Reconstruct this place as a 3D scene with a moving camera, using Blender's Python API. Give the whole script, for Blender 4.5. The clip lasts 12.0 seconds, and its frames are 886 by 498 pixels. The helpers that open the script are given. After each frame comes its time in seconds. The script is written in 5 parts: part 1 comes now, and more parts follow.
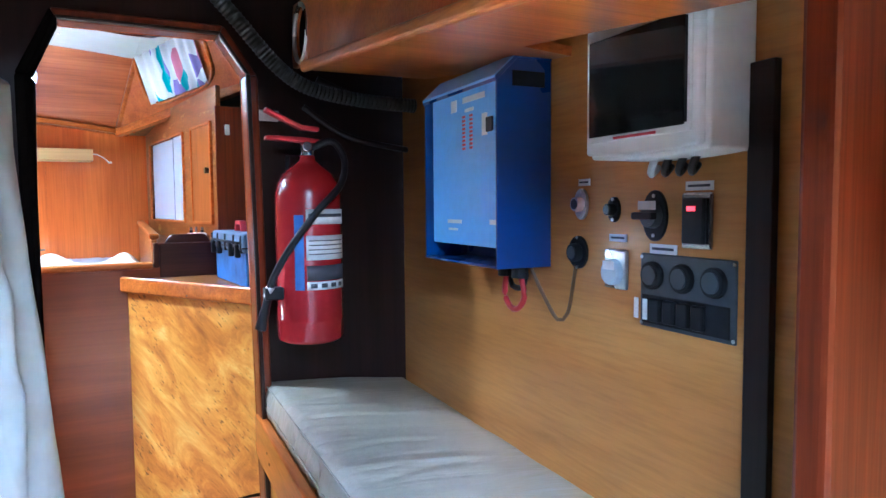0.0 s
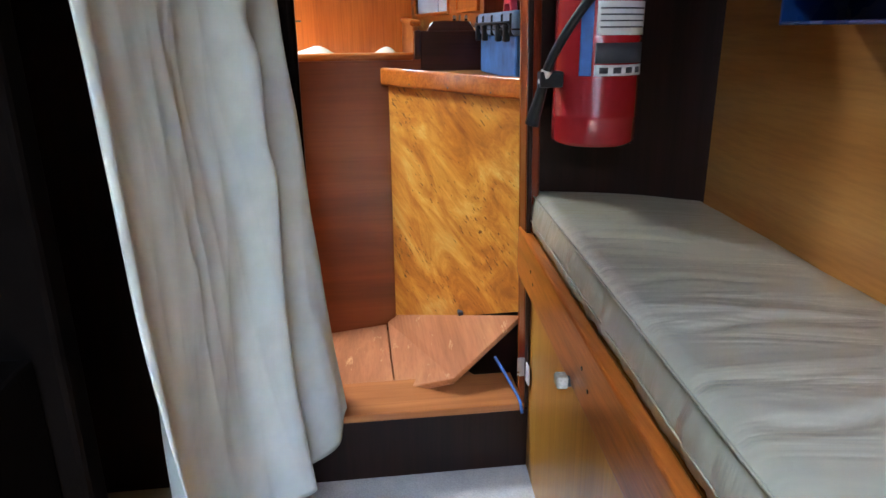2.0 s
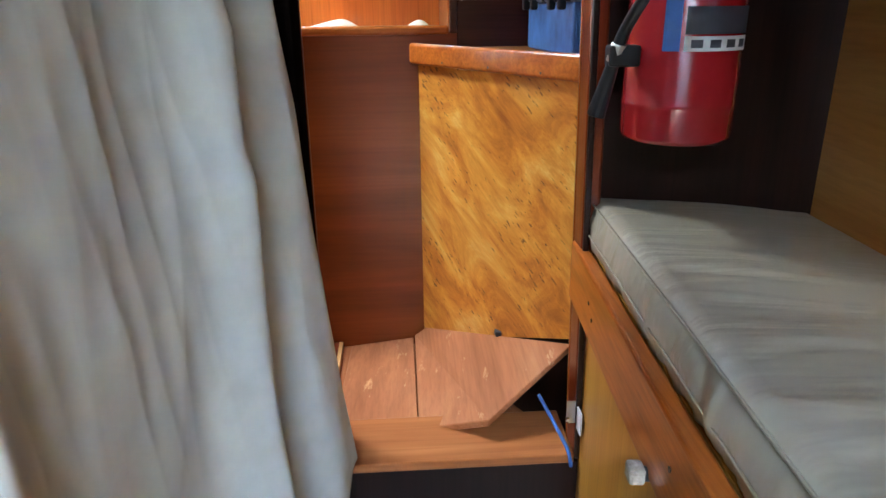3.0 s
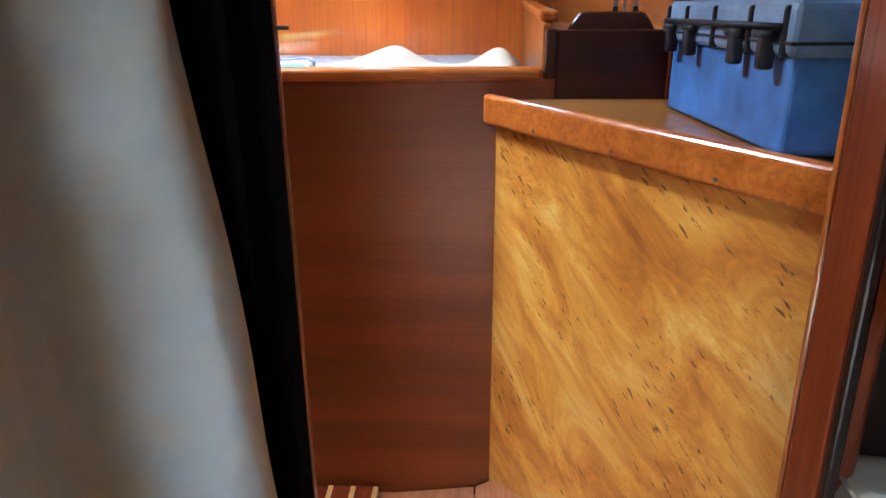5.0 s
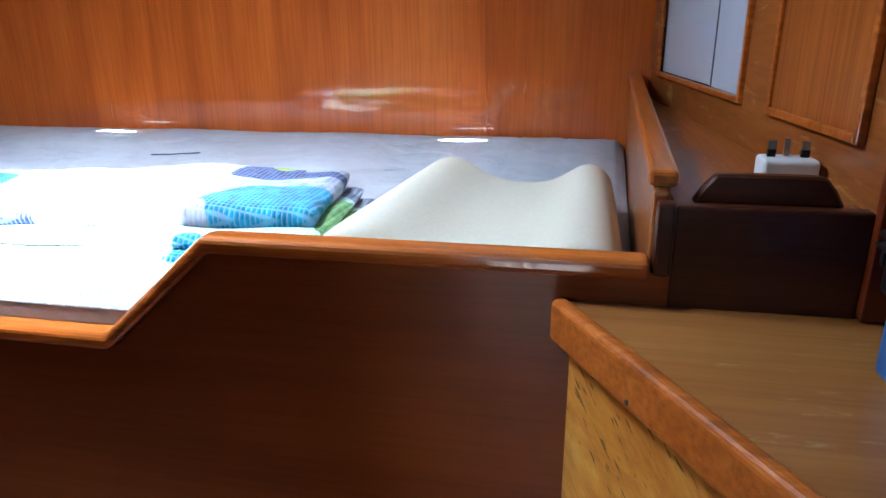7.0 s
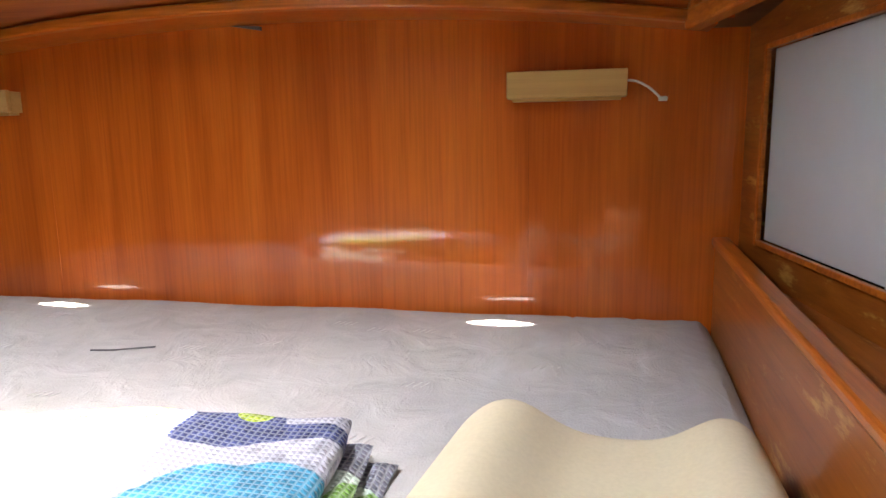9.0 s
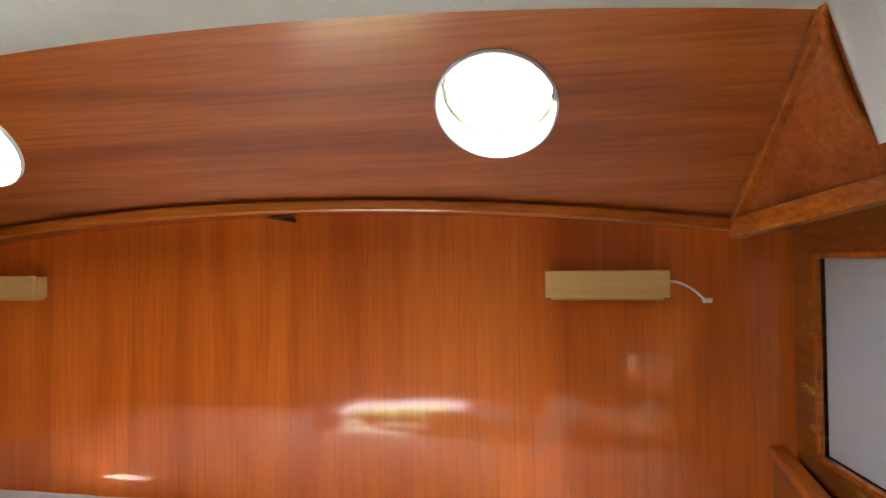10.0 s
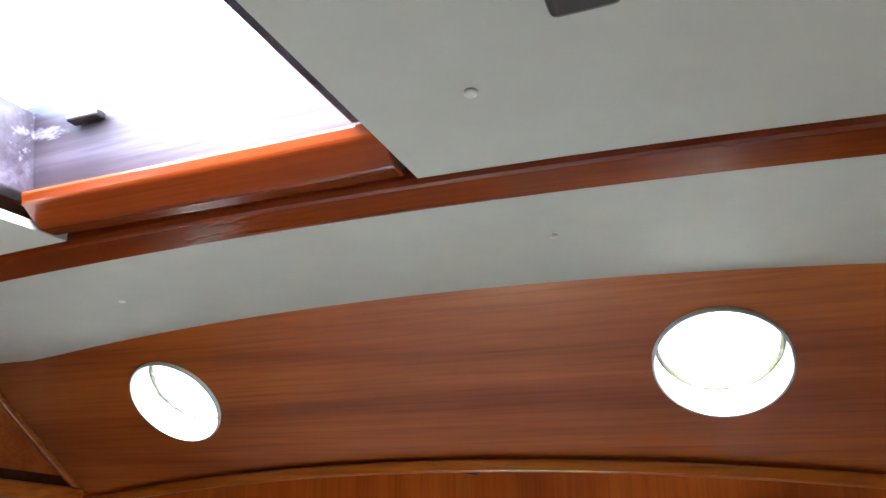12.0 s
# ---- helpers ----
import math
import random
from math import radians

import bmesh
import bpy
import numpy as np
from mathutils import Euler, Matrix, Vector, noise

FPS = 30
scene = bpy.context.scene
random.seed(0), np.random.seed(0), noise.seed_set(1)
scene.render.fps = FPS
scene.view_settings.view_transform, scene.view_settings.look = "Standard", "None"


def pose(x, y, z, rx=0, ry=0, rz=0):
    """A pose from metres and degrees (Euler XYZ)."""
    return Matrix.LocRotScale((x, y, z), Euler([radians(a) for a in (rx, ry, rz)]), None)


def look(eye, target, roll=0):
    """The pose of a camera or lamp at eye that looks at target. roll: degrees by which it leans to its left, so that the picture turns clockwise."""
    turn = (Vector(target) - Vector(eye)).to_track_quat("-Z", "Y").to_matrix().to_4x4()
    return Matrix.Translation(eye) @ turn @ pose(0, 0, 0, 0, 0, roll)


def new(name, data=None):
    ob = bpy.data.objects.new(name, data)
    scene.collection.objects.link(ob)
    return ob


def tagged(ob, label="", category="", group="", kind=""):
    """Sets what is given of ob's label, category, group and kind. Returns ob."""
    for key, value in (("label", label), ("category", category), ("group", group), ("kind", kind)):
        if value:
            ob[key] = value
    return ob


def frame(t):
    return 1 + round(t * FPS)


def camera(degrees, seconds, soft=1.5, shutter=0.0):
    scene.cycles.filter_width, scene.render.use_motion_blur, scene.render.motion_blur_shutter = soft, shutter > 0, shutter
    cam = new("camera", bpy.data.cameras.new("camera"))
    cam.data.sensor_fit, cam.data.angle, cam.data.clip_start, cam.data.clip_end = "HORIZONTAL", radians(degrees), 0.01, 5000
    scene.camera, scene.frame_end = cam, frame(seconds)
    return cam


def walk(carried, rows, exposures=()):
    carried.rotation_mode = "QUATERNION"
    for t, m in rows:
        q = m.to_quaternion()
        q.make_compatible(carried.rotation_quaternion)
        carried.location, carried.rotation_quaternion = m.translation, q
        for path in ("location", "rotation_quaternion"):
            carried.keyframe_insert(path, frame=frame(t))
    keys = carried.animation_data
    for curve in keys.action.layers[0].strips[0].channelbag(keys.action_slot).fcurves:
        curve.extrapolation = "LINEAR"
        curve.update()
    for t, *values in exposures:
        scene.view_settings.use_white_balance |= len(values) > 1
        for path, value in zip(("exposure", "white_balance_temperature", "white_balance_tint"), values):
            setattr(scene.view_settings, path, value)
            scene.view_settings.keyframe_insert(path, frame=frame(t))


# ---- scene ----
cam = camera(67.2, 12.0)
PATH = [
    (0, (-0.167, 0.067, 1.411), (0.793, 1.817, 1.282), -0.5),
    (0.5, (-0.186, 0.132, 1.38), (0.604, 1.943, 1.068), -0.8),
    (1, (-0.152, 0.203, 1.321), (0.532, 2.024, 0.856), -0.6),
    (1.5, (-0.096, 0.307, 1.316), (0.309, 2.181, 0.749), -0.7),
    (2, (-0.121, 0.426, 1.281), (0.114, 2.312, 0.659), -0.5),
    (2.5, (-0.124, 0.584, 1.257), (0.043, 2.465, 0.596), -0.3),
    (2.7, (-0.108, 0.653, 1.251), (0.046, 2.530, 0.575), -0.4),
    (4.3, (0.007, 1.163, 1.293), (-0.072, 3.048, 0.629), -0.8),
    (4.5, (-0.013, 1.244, 1.299), (-0.094, 3.127, 0.629), -0.7),
    (5, (-0.064, 1.417, 1.323), (-0.144, 3.295, 0.641), -0.4),
    (5.5, (-0.086, 1.547, 1.368), (-0.19, 3.415, 0.662), -0.1),
    (6, (-0.053, 1.731, 1.392), (-0.26, 3.587, 0.676), -0.3),
    (6.5, (-0.011, 1.86, 1.445), (-0.345, 3.71, 0.761), -0.3),
    (6.7, (-0.015, 1.89, 1.465), (-0.374, 3.742, 0.802), -0.2),
    (8.3, (-0.069, 2.317, 1.508), (-0.482, 4.214, 1.028), -1.0),
    (8.5, (-0.123, 2.339, 1.505), (-0.5, 4.259, 1.088), -0.7),
    (9, (-0.18, 2.434, 1.575), (-0.575, 4.367, 1.247), -0.9),
    (9.5, (-0.235, 2.496, 1.673), (-0.652, 4.447, 1.537), -0.6),
    (10, (-0.266, 2.485, 1.738), (-0.669, 4.444, 1.782), -0.7),
    (10.5, (-0.32, 2.482, 1.785), (-0.714, 4.432, 1.991), -0.8),
    (11, (-0.395, 2.485, 1.805), (-0.804, 4.412, 2.149), -1.0),
    (11.5, (-0.434, 2.475, 1.827), (-0.957, 4.345, 2.307), -1.1),
    (12, (-0.455, 2.468, 1.868), (-1.119, 4.251, 2.483), -0.8),
]
EXPOSURES = [(0.0, 7.25, 4850, 6), (1.0, 6.7, 5700, 8), (2.5, 6.45, 6200, 8), (4.5, 6.5, 6100, 8), (5.5, 6.5, 5200, 6), (6.0, 6.6, 4700, 4), (6.5, 6.05, 4900, 2),
             (8.5, 5.25, 7400, 12), (9.5, 5.6, 7800, 11), (10.5, 5.65, 6700, 9), (11.0, 5.6, 5900, 7), (11.5, 5.35, 6100, 7), (12.0, 5.15, 6600, 7)]
walk(cam, [(t, look(eye, target, roll)) for t, eye, target, roll in PATH], EXPOSURES)

# ---- world, sun, lights ----
SUN_DIR = Vector((-0.062, -0.190, 0.922)).normalized()      # from the ground towards the sun
world = bpy.data.worlds.new("world")
scene.world = world
world.use_nodes = True
wn = world.node_tree.nodes
sky = wn.new("ShaderNodeTexSky")
sky.sky_type, sky.sun_disc = "NISHITA", False
sky.sun_elevation = math.asin(SUN_DIR.z)
sky.sun_rotation = math.atan2(SUN_DIR.x, SUN_DIR.y)
world.node_tree.links.new(sky.outputs[0], wn["Background"].inputs[0])
wn["Background"].inputs[1].default_value = 0.15

sun = new("sun", bpy.data.lights.new("sun", "SUN"))
sun.data.energy, sun.data.angle, sun.data.color = 1.8, radians(0.5), (1.0, 0.97, 0.92)
sun.matrix_world = look((0, 0, 5), Vector((0, 0, 5)) - SUN_DIR)


def sky_lamp(name, eye, target, w, h, power, color):
    lamp = new(name, bpy.data.lights.new(name, "AREA"))
    lamp.data.shape, lamp.data.size, lamp.data.size_y = "RECTANGLE", w, h
    lamp.data.energy, lamp.data.color = power, color
    lamp.matrix_world = look(eye, target)
    return lamp


sky_lamp("hatch_skylight", (-0.978, 2.835, 2.33), (-0.978, 2.836, 0), 0.46, 0.42, 0.75, (0.94, 0.97, 1.0))
sky_lamp("companionway_skylight", (-0.3, -0.55, 2.12), (-0.3, -0.549, 0), 0.7, 0.6, 0.52, (0.88, 0.95, 1.0))


# ---- materials ----
def mat(name):
    m = bpy.data.materials.new(name)
    m.use_nodes = True
    nt = m.node_tree
    return m, nt, nt.nodes["Principled BSDF"]


def ramp(nt, stops):
    r = nt.nodes.new("ShaderNodeValToRGB")
    els = r.color_ramp.elements
    while len(els) < len(stops):
        els.new(0.5)
    for e, (p, c) in zip(els, stops):
        e.position, e.color = p, (*c, 1)
    return r


def coords(nt, scale, turn=(0, 0, 0)):
    tc, mp = nt.nodes.new("ShaderNodeTexCoord"), nt.nodes.new("ShaderNodeMapping")
    mp.inputs["Scale"].default_value = scale
    mp.inputs["Rotation"].default_value = [radians(a) for a in turn]
    nt.links.new(tc.outputs["Object"], mp.inputs[0])
    return mp


def tex_noise(nt, mp, scale, detail=4, rough=0.55, distort=0.0):
    n = nt.nodes.new("ShaderNodeTexNoise")
    n.inputs["Scale"].default_value, n.inputs["Detail"].default_value = scale, detail
    n.inputs["Roughness"].default_value, n.inputs["Distortion"].default_value = rough, distort
    if mp:
        nt.links.new(mp.outputs[0], n.inputs[0])
    return n


def mix(nt, a, b, fac, mode="MIX"):
    m = nt.nodes.new("ShaderNodeMix")
    m.data_type, m.blend_type = "RGBA", mode
    for sock, v in ((m.inputs[0], fac), (m.inputs[6], a), (m.inputs[7], b)):
        if isinstance(v, bpy.types.NodeSocket):
            nt.links.new(v, sock)
        elif isinstance(v, (int, float)):
            sock.default_value = v
        else:
            sock.default_value = (*v, 1)
    return m.outputs[2]


def bump(nt, bsdf, height, strength, dist):
    b = nt.nodes.new("ShaderNodeBump")
    b.inputs["Strength"].default_value, b.inputs["Distance"].default_value = strength, dist
    nt.links.new(height, b.inputs["Height"])
    nt.links.new(b.outputs[0], bsdf.inputs["Normal"])


def wood(name, dark, mid, light, grain="z", rough=0.3, coat=0.4, coat_rough=0.12, fine=1.0, turn=(0, 0, 0), wear=0.0, wear_col=(0.5, 0.4, 0.25), relief=0.15, contrast=1.0, pores=0.75):
    """Varnished wood: long grain along one axis, broad figure, pores, optional worn patches."""
    m, nt, b = mat(name)
    long = {"x": 0, "y": 1, "z": 2}[grain]
    sc = [9.0 * fine] * 3
    sc[long] = 0.7 * fine
    mp = coords(nt, sc, turn)
    fig = tex_noise(nt, mp, 1.0, 5, 0.6, 0.9)
    sc2 = [120.0] * 3
    sc2[long] = 3.0
    mp2 = coords(nt, sc2, turn)
    pore = tex_noise(nt, mp2, 1.0, 3, 0.6)
    r = ramp(nt, [(0.5 - 0.22 / contrast, dark), (0.5, mid), (0.5 + 0.22 / contrast, light)])
    nt.links.new(fig.outputs[0], r.inputs[0])
    r2 = ramp(nt, [(0.28, (0.55, 0.47, 0.40)), (0.58, (1.05, 1.05, 1.05))])
    nt.links.new(pore.outputs[0], r2.inputs[0])
    col = mix(nt, r.outputs[0], r2.outputs[0], pores, "MULTIPLY")
    big = tex_noise(nt, coords(nt, (2.3, 2.3, 2.3)), 1.0, 0, 0.5)
    r3 = ramp(nt, [(0.0, (0.72, 0.66, 0.6)), (1.0, (1.0, 1.0, 1.0))])
    nt.links.new(big.outputs[0], r3.inputs[0])
    col = mix(nt, col, r3.outputs[0], 0.7, "MULTIPLY")
    if wear:
        sc3 = [26.0] * 3
        sc3[long] = 6.0
        w = tex_noise(nt, coords(nt, sc3, turn), 1.0, 6, 0.7)
        rw = ramp(nt, [(0.66 - 0.1 * wear, (0, 0, 0)), (0.70, (1, 1, 1))])
        nt.links.new(w.outputs[0], rw.inputs[0])
        col = mix(nt, col, wear_col, rw.outputs[0])
    nt.links.new(col, b.inputs["Base Color"])
    b.inputs["Roughness"].default_value = rough
    b.inputs["Specular IOR Level"].default_value = 0.2
    b.inputs["Coat Weight"].default_value, b.inputs["Coat Roughness"].default_value = coat, coat_rough
    b.inputs["Coat IOR"].default_value = 1.6
    bump(nt, b, pore.outputs[0], relief, 0.002)
    return m


def plain(name, color, rough=0.5, metal=0.0, vary=0.12, scale=40, relief=0.05, coat=0.0):
    m, nt, b = mat(name)
    mp = coords(nt, (1, 1, 1))
    n, n2 = tex_noise(nt, mp, scale, 4), tex_noise(nt, mp, scale / 9, 3)
    lo, hi = tuple(c * (1 - vary) for c in color), tuple(min(1, c * (1 + vary)) for c in color)
    r, r2 = ramp(nt, [(0.3, lo), (0.7, hi)]), ramp(nt, [(0.3, (1 - vary,) * 3), (0.7, (1, 1, 1))])
    nt.links.new(n.outputs[0], r.inputs[0])
    nt.links.new(n2.outputs[0], r2.inputs[0])
    nt.links.new(mix(nt, r.outputs[0], r2.outputs[0], 1.0, "MULTIPLY"), b.inputs["Base Color"])
    rr = ramp(nt, [(0.3, (rough * 0.85,) * 3), (0.7, (min(1, rough * 1.15),) * 3)])
    nt.links.new(n2.outputs[0], rr.inputs[0])
    nt.links.new(rr.outputs[0], b.inputs["Roughness"])
    b.inputs["Metallic"].default_value, b.inputs["Coat Weight"].default_value = metal, coat
    bump(nt, b, n.outputs[0], relief, 0.002)
    return m


M = {}
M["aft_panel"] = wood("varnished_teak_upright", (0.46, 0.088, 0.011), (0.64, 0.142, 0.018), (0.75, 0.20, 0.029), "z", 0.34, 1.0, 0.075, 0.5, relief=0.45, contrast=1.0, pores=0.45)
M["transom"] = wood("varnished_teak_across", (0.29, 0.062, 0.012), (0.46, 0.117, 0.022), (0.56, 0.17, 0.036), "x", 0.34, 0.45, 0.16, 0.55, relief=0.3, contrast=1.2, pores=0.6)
M["berth_front"] = wood("red_mahogany_ply", (0.135, 0.033, 0.007), (0.27, 0.066, 0.012), (0.37, 0.105, 0.020), "x", 0.40, 0.2, 0.3, 0.42, contrast=1.0, pores=0.3)
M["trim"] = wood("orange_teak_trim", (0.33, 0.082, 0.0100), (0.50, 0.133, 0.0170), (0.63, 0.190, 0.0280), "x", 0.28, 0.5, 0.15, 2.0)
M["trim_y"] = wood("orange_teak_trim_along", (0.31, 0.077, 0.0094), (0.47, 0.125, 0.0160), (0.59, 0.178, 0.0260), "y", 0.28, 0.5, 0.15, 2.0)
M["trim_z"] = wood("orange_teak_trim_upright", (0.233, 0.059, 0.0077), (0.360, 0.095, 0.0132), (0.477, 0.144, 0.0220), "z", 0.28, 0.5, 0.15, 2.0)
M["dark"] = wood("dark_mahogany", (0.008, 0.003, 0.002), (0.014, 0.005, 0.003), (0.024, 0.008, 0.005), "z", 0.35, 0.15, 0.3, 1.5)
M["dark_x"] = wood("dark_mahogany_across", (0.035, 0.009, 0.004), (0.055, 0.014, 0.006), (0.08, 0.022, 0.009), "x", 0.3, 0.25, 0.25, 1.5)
M["cherry"] = wood("red_brown_mahogany", (0.106, 0.016, 0.0044), (0.159, 0.025, 0.0055), (0.212, 0.038, 0.0088), "z", 0.28, 0.4, 0.2, 1.4)
M["ply_wall"] = wood("honey_ply_along", (0.44, 0.170, 0.034), (0.57, 0.240, 0.052), (0.67, 0.32, 0.082), "y", 0.36, 0.3, 0.2, 0.5, contrast=1.1, pores=0.3)
M["ply_front"] = wood("yellow_ply_upright", (0.42, 0.17, 0.02), (0.56, 0.25, 0.032), (0.66, 0.33, 0.055), "z", 0.34, 0.35, 0.2, 0.6, pores=0.35)
M["plank"] = wood("pinkish_sole_plank", (0.36, 0.13, 0.05), (0.50, 0.20, 0.085), (0.60, 0.29, 0.13), "y", 0.4, 0.25, 0.25, 0.9, wear=0.5, wear_col=(0.66, 0.42, 0.22), pores=0.4)
M["tread"] = wood("teak_tread", (0.36, 0.12, 0.035), (0.48, 0.18, 0.055), (0.58, 0.25, 0.085), "x", 0.3, 0.4, 0.18, 1.0, pores=0.4)
M["counter"] = wood("worn_brown_counter", (0.26, 0.095, 0.020), (0.37, 0.145, 0.032), (0.46, 0.21, 0.055), "x", 0.33, 0.45, 0.18, 0.9, wear=0.7, wear_col=(0.52, 0.31, 0.12), pores=0.4)
M["worn"] = wood("flaking_varnish_teak", (0.21, 0.058, 0.010), (0.32, 0.092, 0.015), (0.42, 0.14, 0.026), "y", 0.32, 0.5, 0.16, 1.2, wear=0.8, wear_col=(0.52, 0.30, 0.09), pores=0.5)
M["pine"] = wood("pale_pine", (0.60, 0.36, 0.13), (0.66, 0.42, 0.16), (0.71, 0.47, 0.20), "x", 0.5, 0.05, 0.4, 1.6, contrast=0.5, pores=0.2)
# The violet cast in these greys stands for blue skylight on weathered boards.
M["coaming"] = wood("sky_tinted_weathered_coaming", (0.018, 0.014, 0.022), (0.040, 0.031, 0.046), (0.09, 0.08, 0.115), "x", 0.45, 0.1, 0.3, 1.6, wear=0.6, wear_col=(0.13, 0.12, 0.16))
# Shade as colour: near black without reflection, for faces turned from the light.
M["shade_black"] = plain("near_black_shade", (0.004, 0.0032, 0.0028), 0.6, 0, 0.3, 30, 0.05)
M["shade_black"].node_tree.nodes["Principled BSDF"].inputs["Specular IOR Level"].default_value = 0.0
M["cherry_x"] = wood("red_brown_mahogany_across", (0.12, 0.018, 0.004), (0.18, 0.030, 0.006), (0.25, 0.046, 0.009), "x", 0.26, 0.5, 0.16, 1.4, pores=0.5)
M["ceiling"] = plain("grey_white_liner", (0.47, 0.49, 0.44), 0.8, 0, 0.03, 14, 0.03)
M["sole"] = plain("pale_carpet_sole", (0.50, 0.49, 0.45), 0.9, 0, 0.15, 220, 0.4)
M["white"] = plain("white_plastic", (0.78, 0.79, 0.76), 0.35, 0, 0.03)
M["paper"] = plain("label_paper", (0.74, 0.74, 0.72), 0.6, 0, 0.08)
M["tape"] = plain("crumpled_tape", (0.42, 0.38, 0.30), 0.6, 0, 0.3, 120, 0.5)
M["thread"] = plain("grey_thread", (0.52, 0.52, 0.53), 0.9)
M["ink"] = plain("label_ink", (0.05, 0.05, 0.06), 0.6)
M["blue_ink"] = plain("blue_ink", (0.05, 0.14, 0.42), 0.6)
M["black"] = plain("black_plastic", (0.009, 0.0095, 0.010), 0.42, 0, 0.2)
M["grey_black"] = plain("charcoal_plastic", (0.045, 0.052, 0.055), 0.4, 0, 0.15)
M["steel"] = plain("brushed_steel", (0.55, 0.55, 0.54), 0.3, 1.0, 0.1, 90)
M["chrome"] = plain("worn_chrome", (0.62, 0.62, 0.6), 0.22, 1.0, 0.1, 60)
M["red"] = plain("red_enamel", (0.33, 0.010, 0.014), 0.22, 0, 0.06, 30, 0.02, 0.5)
M["red_pl"] = plain("red_plastic", (0.5, 0.02, 0.03), 0.35)
M["inv_dark"] = plain("dark_blue_enamel", (0.008, 0.045, 0.19), 0.3, 0, 0.06, 60, 0.05, 0.2)
M["inv_light"] = plain("light_blue_enamel", (0.16, 0.42, 0.80), 0.35, 0, 0.04, 60)
M["case_blue"] = plain("scuffed_blue_plastic", (0.055, 0.16, 0.38), 0.45, 0, 0.45, 14, 0.12)
M["case_grey"] = plain("scuffed_blue_grey_lid", (0.15, 0.22, 0.31), 0.5, 0, 0.3, 30, 0.12)
M["acrylic"] = plain("pale_blue_grey_acrylic", (0.46, 0.52, 0.56), 0.25, 0, 0.03, 6, 0.01)
M["foam"] = plain("cream_foam", (0.60, 0.53, 0.38), 0.85, 0, 0.04, 160, 0.15)
M["cloth"] = plain("offwhite_curtain_cloth", (0.43, 0.49, 0.46), 0.85, 0, 0.07, 18, 0.12)
M["seal"] = plain("mouldy_seal", (0.22, 0.2, 0.13), 0.8, 0, 0.5, 90, 0.3)
M["port_tube"] = plain("white_painted_tube", (0.72, 0.77, 0.77), 0.7, 0, 0.08, 40)
M["cable_white"] = plain("white_cable", (0.75, 0.75, 0.73), 0.4)
M["brown_lead"] = plain("brown_cable_sheath", (0.14, 0.065, 0.022), 0.5, 0, 0.15)
M["conduit"] = plain("grey_conduit", (0.022, 0.02, 0.015), 0.45, 0, 0.2)


def mattress_mat():
    m, nt, b = mat("quilted_white_ticking")
    mp = coords(nt, (1, 1, 1))
    n, n2 = tex_noise(nt, mp, 9, 5, 0.6, 0.9), tex_noise(nt, mp, 260, 2)
    r = ramp(nt, [(0.3, (0.37, 0.37, 0.385)), (0.7, (0.46, 0.46, 0.475))])
    nt.links.new(n.outputs[0], r.inputs[0])
    nt.links.new(r.outputs[0], b.inputs["Base Color"])
    b.inputs["Roughness"].default_value = 0.8
    a = nt.nodes.new("ShaderNodeMath")
    a.operation, a.inputs[1].default_value = "MULTIPLY_ADD", 0.12
    nt.links.new(n2.outputs[0], a.inputs[0])
    nt.links.new(n.outputs[0], a.inputs[2])
    bump(nt, b, a.outputs[0], 0.6, 0.02)
    return m


M["black"].node_tree.nodes["Principled BSDF"].inputs["Specular IOR Level"].default_value = 0.25
M["mattress"] = mattress_mat()


def vinyl_mat():
    m, nt, b = mat("olive_tan_vinyl")
    mp = coords(nt, (1, 1, 1))
    n = tex_noise(nt, mp, 5, 4, 0.6)
    r = ramp(nt, [(0.3, (0.36, 0.328, 0.225)), (0.7, (0.45, 0.41, 0.295))])
    nt.links.new(n.outputs[0], r.inputs[0])
    nt.links.new(r.outputs[0], b.inputs["Base Color"])
    b.inputs["Roughness"].default_value = 0.3
    b.inputs["Coat Weight"].default_value, b.inputs["Coat Roughness"].default_value = 0.3, 0.25
    w = tex_noise(nt, coords(nt, (2.2, 13, 6), (0, 0, 12)), 1.0, 3, 0.5, 0.6)
    bump(nt, b, w.outputs[0], 0.6, 0.02)
    return m


M["vinyl"] = vinyl_mat()


